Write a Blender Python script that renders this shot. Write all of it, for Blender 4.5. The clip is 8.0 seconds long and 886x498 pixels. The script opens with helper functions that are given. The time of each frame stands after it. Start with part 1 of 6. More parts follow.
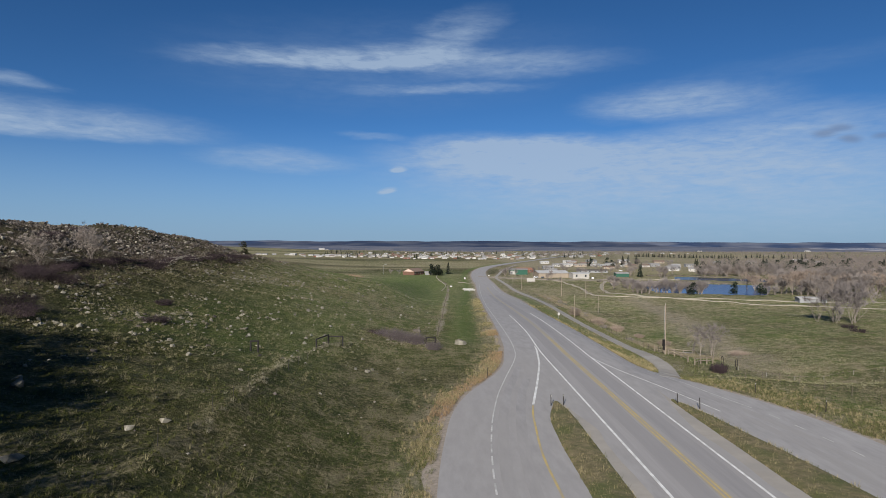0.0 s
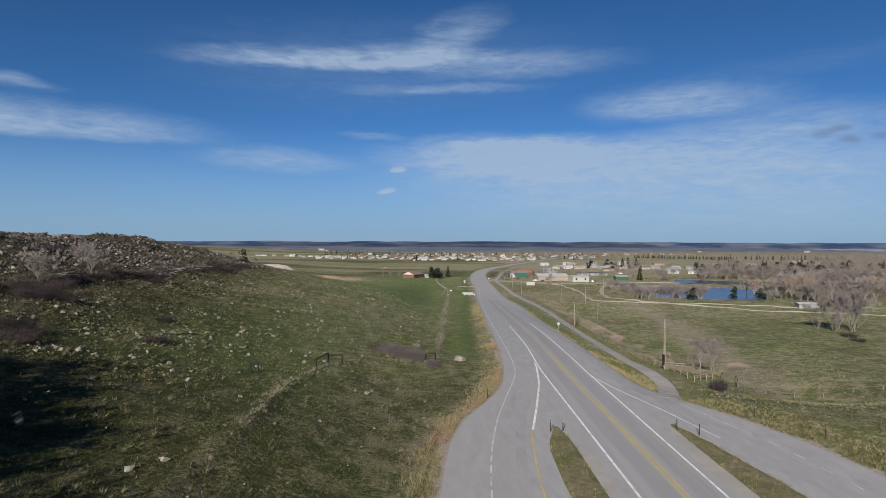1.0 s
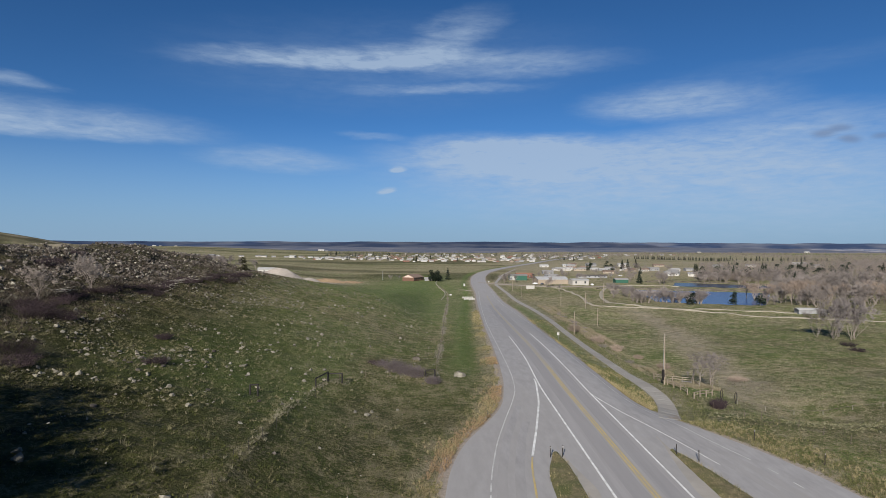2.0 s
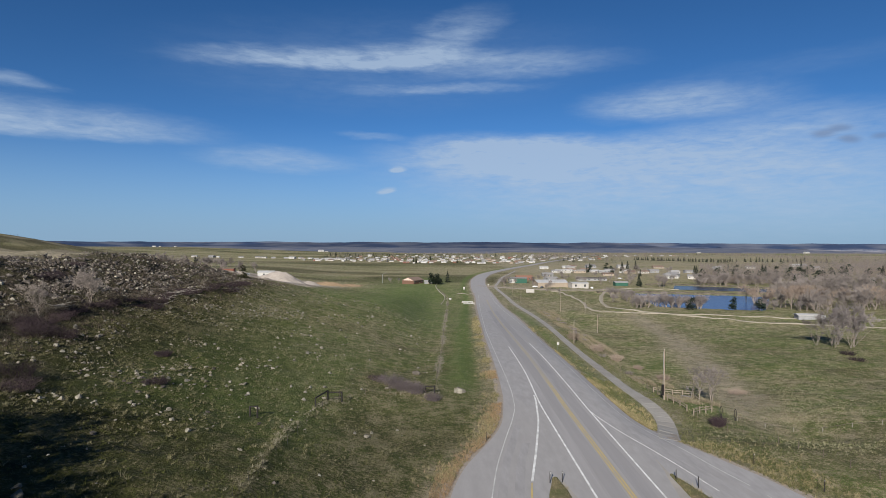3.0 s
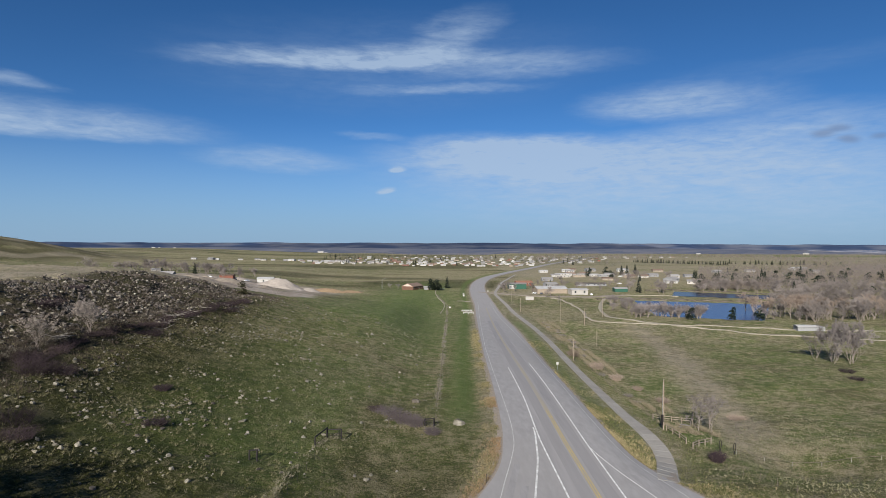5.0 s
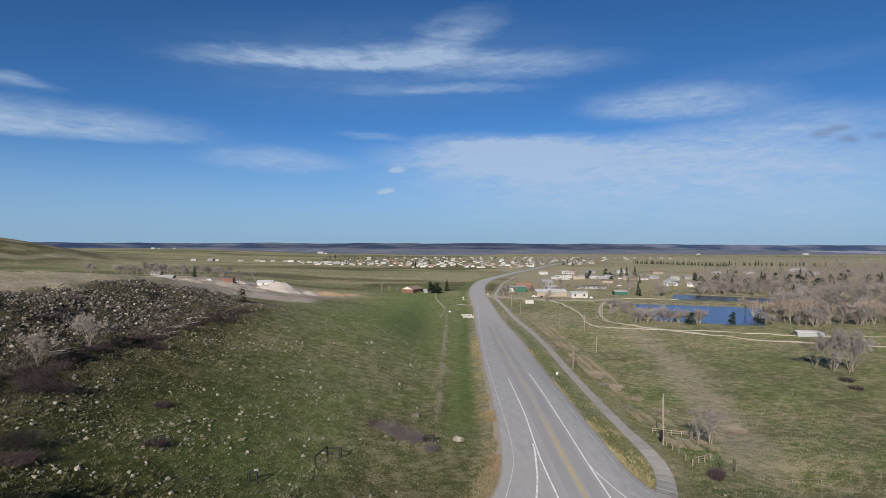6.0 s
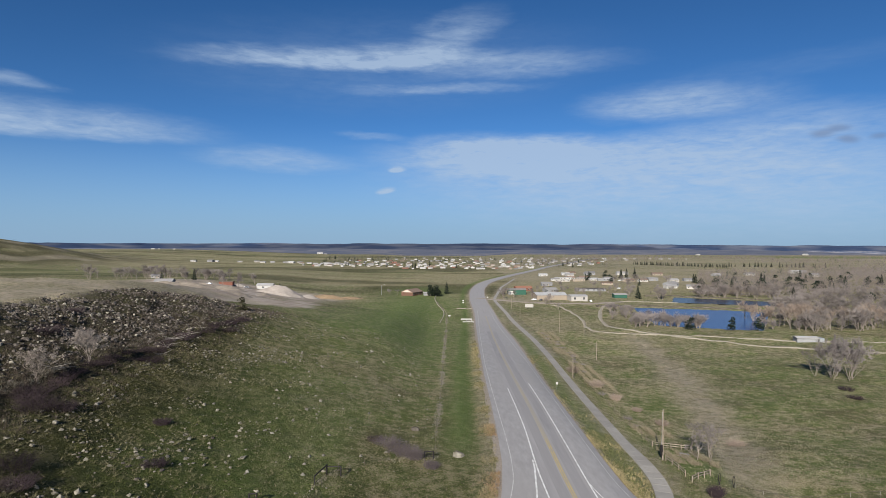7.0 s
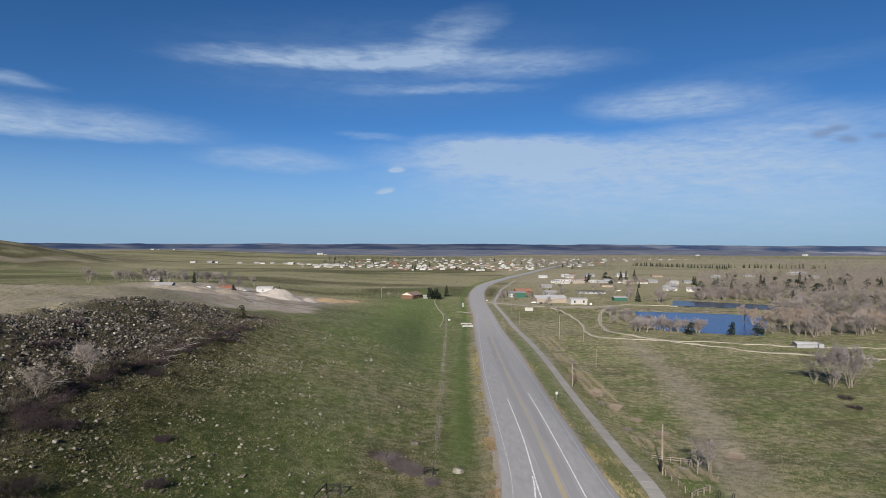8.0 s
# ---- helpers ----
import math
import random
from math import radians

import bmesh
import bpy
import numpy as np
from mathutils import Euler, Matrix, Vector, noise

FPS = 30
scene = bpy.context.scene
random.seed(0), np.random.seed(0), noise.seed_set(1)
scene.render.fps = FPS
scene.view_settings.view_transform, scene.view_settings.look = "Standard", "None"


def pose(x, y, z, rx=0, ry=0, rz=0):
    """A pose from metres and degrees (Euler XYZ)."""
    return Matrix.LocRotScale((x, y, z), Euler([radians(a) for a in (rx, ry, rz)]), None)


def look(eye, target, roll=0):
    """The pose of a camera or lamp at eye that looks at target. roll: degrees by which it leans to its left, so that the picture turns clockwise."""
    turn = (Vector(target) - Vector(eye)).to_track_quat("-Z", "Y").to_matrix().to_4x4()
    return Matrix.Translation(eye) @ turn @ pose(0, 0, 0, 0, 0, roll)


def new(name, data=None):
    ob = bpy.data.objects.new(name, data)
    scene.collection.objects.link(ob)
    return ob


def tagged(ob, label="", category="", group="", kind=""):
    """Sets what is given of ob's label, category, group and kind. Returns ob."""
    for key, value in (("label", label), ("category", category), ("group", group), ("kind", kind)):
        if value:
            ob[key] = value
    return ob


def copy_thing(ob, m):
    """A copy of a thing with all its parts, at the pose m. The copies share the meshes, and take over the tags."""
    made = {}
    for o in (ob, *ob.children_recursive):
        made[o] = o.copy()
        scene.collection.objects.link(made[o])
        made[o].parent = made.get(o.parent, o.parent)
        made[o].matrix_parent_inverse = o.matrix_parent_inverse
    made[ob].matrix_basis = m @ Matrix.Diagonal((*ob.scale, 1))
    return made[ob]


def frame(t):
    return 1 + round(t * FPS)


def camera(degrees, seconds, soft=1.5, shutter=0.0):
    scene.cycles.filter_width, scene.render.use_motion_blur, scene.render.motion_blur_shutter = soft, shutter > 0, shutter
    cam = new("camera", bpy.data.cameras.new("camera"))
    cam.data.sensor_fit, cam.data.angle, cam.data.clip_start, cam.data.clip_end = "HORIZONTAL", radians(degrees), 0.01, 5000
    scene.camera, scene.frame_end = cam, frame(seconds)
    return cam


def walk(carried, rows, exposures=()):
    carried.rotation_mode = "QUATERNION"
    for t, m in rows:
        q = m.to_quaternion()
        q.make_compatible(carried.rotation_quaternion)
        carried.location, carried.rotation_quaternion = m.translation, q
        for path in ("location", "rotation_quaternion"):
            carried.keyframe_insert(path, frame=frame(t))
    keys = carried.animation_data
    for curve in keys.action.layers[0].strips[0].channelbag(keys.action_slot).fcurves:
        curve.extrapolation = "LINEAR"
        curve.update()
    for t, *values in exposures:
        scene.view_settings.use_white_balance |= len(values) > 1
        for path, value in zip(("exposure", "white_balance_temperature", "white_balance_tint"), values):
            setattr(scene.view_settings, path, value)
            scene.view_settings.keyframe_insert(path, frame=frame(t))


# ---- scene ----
cam = camera(73.0, 8.0, soft=0.35)
# a drone that climbs straight up at a steady speed and turns right by a hair
START, END = 17.93, 40.99
walk(cam, [(t, pose(0, 0, START + (END - START) * t / 8, 89.57, -0.2, -0.16 * t / 8)) for t in (0, 1, 2, 3, 4, 5, 6, 7, 8)],
     exposures=[(0, 0.37), (3.5, 0.49), (8, 0.55)])

# ---- light: a low spring sun behind the camera, thin cirrus in a deep blue sky ----
SUN_FROM = Vector((-0.265, -0.867, 0.43)).normalized()
sun = new("sun", bpy.data.lights.new("sun", "SUN"))
sun.data.energy, sun.data.angle, sun.data.color = 5.0, radians(0.53), (1.0, 0.95, 0.86)
sun.matrix_world = look(SUN_FROM * 200, (0, 0, 0))

world = bpy.data.worlds.new("sky")
scene.world = world
world.use_nodes = True
wn, wl = world.node_tree.nodes, world.node_tree.links
wn.clear()


def wnoise(scale, detail, roughness, distortion=0.0):
    n = wn.new("ShaderNodeTexNoise")
    n.inputs["Scale"].default_value, n.inputs["Detail"].default_value = scale, detail
    n.inputs["Roughness"].default_value, n.inputs["Distortion"].default_value = roughness, distortion
    return n


def wmath(op, a, b=None, clamp=False):
    n = wn.new("ShaderNodeMath")
    n.operation, n.use_clamp = op, clamp
    for k, v in enumerate((a, b)):
        if v is None:
            continue
        if isinstance(v, (int, float)):
            n.inputs[k].default_value = v
        else:
            wl.new(v, n.inputs[k])
    return n.outputs[0]


sky = wn.new("ShaderNodeTexSky")
sky.sky_type, sky.sun_disc = "NISHITA", False
sky.sun_elevation = math.asin(SUN_FROM.z)
sky.sun_rotation = math.atan2(SUN_FROM.x, SUN_FROM.y)
sky.altitude, sky.air_density, sky.dust_density, sky.ozone_density = 3000, 0.80, 0.0, 4.0
tint = wn.new("ShaderNodeHueSaturation")
tint.inputs["Saturation"].default_value = 1.17
tint.inputs["Hue"].default_value = 0.5005
wl.new(sky.outputs[0], tint.inputs["Color"])
where = wn.new("ShaderNodeTexCoord")
split = wn.new("ShaderNodeSeparateXYZ")
wl.new(where.outputs["Generated"], split.inputs[0])
azimuth = wmath("ARCTAN2", split.outputs[0], split.outputs[1])
height = wmath("ARCSINE", split.outputs[2])
flat = wn.new("ShaderNodeCombineXYZ")
wl.new(azimuth, flat.inputs[0])
wl.new(height, flat.inputs[1])
# wind-drawn warp of the cloud edges
streak = wn.new("ShaderNodeMapping")
streak.inputs["Scale"].default_value = (5, 22, 1)
streak.inputs["Rotation"].default_value = (0, 0, radians(-2))
wl.new(flat.outputs[0], streak.inputs["Vector"])
warp = wnoise(1.6, 7, 0.62)
wl.new(streak.outputs[0], warp.inputs["Vector"])
fibre = wnoise(3.2, 6, 0.58, 0.6)
wl.new(streak.outputs[0], fibre.inputs["Vector"])
centred = wn.new("ShaderNodeVectorMath")
centred.operation = "MULTIPLY_ADD"
wl.new(warp.outputs["Color"], centred.inputs[0])
centred.inputs[1].default_value = (0.09, 0.030, 0)
wl.new(flat.outputs[0], centred.inputs[2])
# clouds: azimuth, height above the horizon, half length, half thickness in degrees, lean, density, crispness above and below, kind
# (0: drawn-out cirrus, 1: small puff, 2: small grey scrap in front of the veil)
CLOUDS = [(-8.8, 16.67, 15.95, 1.6, 2, 0.92, 1, 1.9, 0), (0.9, 18.9, 5.6, 2.2, 20, 0.46, 1, 1.2, 0), (7.3, 16.43, 11.03, 1.5, 1, 0.4, 1, 1.2, 0),
          (-0.2, 14.45, 10.17, 0.59, 1, 0.42, 1, 1, 0), (-34.7, 9.3, 15.0, 2.22, 0, 0.78, 1, 2.1, 0), (-36.1, 12.42, 3.87, 0.7, 0, 0.5, 1, 1, 0),
          (-15.3, 7.57, 7.51, 1.41, -1, 0.58, 1, 1.4, 0), (-6.9, 10.2, 3.72, 0.38, 0, 0.3, 1, 1, 0), (4.6, 8.72, 12.17, 2.69, 0, 0.72, 1.5, 0.8, 0),
          (14.6, 9.08, 19.02, 2.41, 0, 0.6, 1.7, 0.7, 0), (13.6, 6.7, 21.87, 3.67, 0, 0.46, 1.2, 0.8, 0), (21.7, 12.32, 9.71, 2.11, 0, 0.7, 1, 1.5, 0),
          (30.2, 10.04, 11.95, 1.96, -1, 0.39, 1, 1.2, 0), (31.8, 7.54, 11.57, 3.03, 0, 0.34, 1, 1, 0), (20.5, 3.94, 26.42, 4.55, 0, 0.36, 1, 1, 0),
          (34.1, 4.38, 13.83, 4.47, 0, 0.24, 1, 1, 0), (31.0, 14.65, 11.76, 1.11, 1, 0.07, 1, 1, 0), (-4.3, 7.03, 0.91, 0.38, 8, 1.2, 1, 1.5, 1),
          (-5.3, 5.0, 0.97, 0.43, 8, 1.2, 1, 1.5, 1), (32.5, 9.04, 1.15, 0.41, 3, 0.6, 1, 1, 2), (33.6, 9.37, 1.05, 0.36, -6, 0.55, 1, 1, 2),
          (34.2, 8.44, 0.96, 0.4, -4, 0.6, 1, 1, 2), (36.1, 8.5, 0.71, 0.31, 0, 0.5, 1, 1, 2), (-5.5, 16.6, 22, 4.5, 2, 0.14, 1, 1, 0),
          (58, 9, 14, 3, 0, 0.5, 1, 1, 0), (-60, 13, 14, 3, 0, 0.5, 1, 1, 0)]
gentle = wn.new("ShaderNodeVectorMath")
gentle.operation = "MULTIPLY_ADD"
wl.new(fibre.outputs["Color"], gentle.inputs[0])
gentle.inputs[1].default_value = (0.014, 0.006, 0)
wl.new(flat.outputs[0], gentle.inputs[2])
total, scraps = None, None
for az, el, half_w, half_h, lean, density, crisp_top, crisp_foot, kind in CLOUDS:
    m = wn.new("ShaderNodeMapping")
    m.vector_type = "TEXTURE"
    drift = (0.045, 0.015) if kind == 0 else (0.007, 0.003)
    m.inputs["Location"].default_value = (radians(az) + drift[0], radians(el) + drift[1], 0)
    m.inputs["Rotation"].default_value = (0, 0, radians(lean))
    m.inputs["Scale"].default_value = (radians(half_w), radians(half_h), 1)
    wl.new((centred if kind == 0 else gentle).outputs[0], m.inputs["Vector"])
    sides = wn.new("ShaderNodeSeparateXYZ")
    wl.new(m.outputs[0], sides.inputs[0])
    tall = wmath("MAXIMUM", wmath("MULTIPLY", sides.outputs[1], crisp_top), wmath("MULTIPLY", sides.outputs[1], -crisp_foot))
    size = wmath("SQRT", wmath("ADD", wmath("MULTIPLY", tall, tall), wmath("MULTIPLY", sides.outputs[0], sides.outputs[0])))
    soft = wn.new("ShaderNodeMapRange")
    soft.interpolation_type = "SMOOTHSTEP"
    soft.inputs["From Min"].default_value, soft.inputs["From Max"].default_value = 1.2, 0.15
    soft.inputs["To Max"].default_value = density
    wl.new(size, soft.inputs["Value"])
    if kind == 2:
        scraps = soft.outputs[0] if scraps is None else wmath("ADD", scraps, soft.outputs[0])
    else:
        total = soft.outputs[0] if total is None else wmath("ADD", total, soft.outputs[0])
silk = wnoise(8.5, 5, 0.6, 0.4)
wl.new(streak.outputs[0], silk.inputs["Vector"])
thread = wmath("ADD", wmath("MULTIPLY", fibre.outputs["Fac"], 0.62), wmath("MULTIPLY", silk.outputs["Fac"], 0.38))
fib = wn.new("ShaderNodeMapRange")
fib.inputs["From Min"].default_value, fib.inputs["From Max"].default_value = 0.32, 0.68
fib.inputs["To Min"].default_value, fib.inputs["To Max"].default_value = 0.40, 1.16
wl.new(thread, fib.inputs["Value"])
cover = wmath("MINIMUM", wmath("MULTIPLY", total, fib.outputs[0]), 0.80)
mix = wn.new("ShaderNodeMix")
mix.data_type = "RGBA"
wl.new(cover, mix.inputs["Factor"])
haze = wn.new("ShaderNodeMix")
haze.data_type = "RGBA"
low = wn.new("ShaderNodeMapRange")
low.interpolation_type = "SMOOTHSTEP"
low.inputs["From Min"].default_value, low.inputs["From Max"].default_value = -0.02, 0.195
low.inputs["To Min"].default_value, low.inputs["To Max"].default_value = 0.95, 0.0
wl.new(height, low.inputs["Value"])
wl.new(low.outputs[0], haze.inputs["Factor"])
wl.new(tint.outputs[0], haze.inputs["A"])
haze.inputs["B"].default_value = (2.50, 4.05, 5.95, 1)
wl.new(haze.outputs["Result"], mix.inputs["A"])
mix.inputs["B"].default_value = (4.45, 5.75, 7.55, 1)
bg = wn.new("ShaderNodeBackground")
bg.inputs["Strength"].default_value = 0.065
grey = wn.new("ShaderNodeMix")
grey.data_type = "RGBA"
wl.new(scraps, grey.inputs["Factor"])
wl.new(mix.outputs["Result"], grey.inputs["A"])
grey.inputs["B"].default_value = (1.9, 2.6, 4.2, 1)
wl.new(grey.outputs["Result"], bg.inputs["Color"])
out = wn.new("ShaderNodeOutputWorld")
wl.new(bg.outputs[0], out.inputs["Surface"])


# ---- materials ----
def material(name, first, second, scale=1.0, rough=0.85, bump=0.3, bump_scale=None, metal=0.0, third=None, third_scale=0.07, island=0.0, per_object=0.0, spread=0.16, stretch=(1, 1, 1)):
    """Two colours broken up by fine noise, a third laid over in larger stains, relief by bump."""
    m = bpy.data.materials.new(name)
    m.use_nodes = True
    n, l = m.node_tree.nodes, m.node_tree.links
    b = n["Principled BSDF"]
    b.inputs["Roughness"].default_value, b.inputs["Metallic"].default_value = rough, metal
    b.inputs["Specular IOR Level"].default_value = 0.3
    pos = n.new("ShaderNodeNewGeometry")
    mapping = n.new("ShaderNodeMapping")
    mapping.inputs["Scale"].default_value = stretch
    l.new(pos.outputs["Position"], mapping.inputs["Vector"])
    fine = n.new("ShaderNodeTexNoise")
    fine.inputs["Scale"].default_value, fine.inputs["Detail"].default_value, fine.inputs["Roughness"].default_value = scale, 6, 0.65
    l.new(mapping.outputs[0], fine.inputs["Vector"])
    ramp = n.new("ShaderNodeMapRange")
    ramp.inputs["From Min"].default_value, ramp.inputs["From Max"].default_value = 0.5 - spread, 0.5 + spread
    l.new(fine.outputs["Fac"], ramp.inputs["Value"])
    mixer = n.new("ShaderNodeMix")
    mixer.data_type = "RGBA"
    mixer.inputs["A"].default_value, mixer.inputs["B"].default_value = (*first, 1), (*second, 1)
    l.new(ramp.outputs[0], mixer.inputs["Factor"])
    colour = mixer.outputs["Result"]
    if third:
        broad = n.new("ShaderNodeTexNoise")
        broad.inputs["Scale"].default_value, broad.inputs["Detail"].default_value = third_scale, 5
        l.new(mapping.outputs[0], broad.inputs["Vector"])
        r2 = n.new("ShaderNodeMapRange")
        r2.inputs["From Min"].default_value, r2.inputs["From Max"].default_value = 0.42, 0.68
        l.new(broad.outputs["Fac"], r2.inputs["Value"])
        over = n.new("ShaderNodeMix")
        over.data_type = "RGBA"
        l.new(r2.outputs[0], over.inputs["Factor"])
        l.new(colour, over.inputs["A"])
        over.inputs["B"].default_value = (*third, 1)
        colour = over.outputs["Result"]
    for amount, kind, socket in ((island, "ShaderNodeNewGeometry", "Random Per Island"), (per_object, "ShaderNodeObjectInfo", "Random")):
        if amount:
            info = n.new(kind)
            vary = n.new("ShaderNodeMapRange")
            vary.inputs["To Min"].default_value, vary.inputs["To Max"].default_value = 1 - amount, 1 + amount
            l.new(info.outputs[socket], vary.inputs["Value"])
            hsv = n.new("ShaderNodeHueSaturation")
            l.new(vary.outputs[0], hsv.inputs["Value"])
            l.new(colour, hsv.inputs["Color"])
            colour = hsv.outputs[0]
    l.new(colour, b.inputs["Base Color"])
    if bump:
        relief = n.new("ShaderNodeBump")
        relief.inputs["Strength"].default_value = bump
        relief.inputs["Distance"].default_value = 0.4 / (bump_scale or scale)
        grain = n.new("ShaderNodeTexNoise")
        grain.inputs["Scale"].default_value, grain.inputs["Detail"].default_value = bump_scale or scale, 5
        l.new(mapping.outputs[0], grain.inputs["Vector"])
        l.new(grain.outputs["Fac"], relief.inputs["Height"])
        l.new(relief.outputs[0], b.inputs["Normal"])
    return m


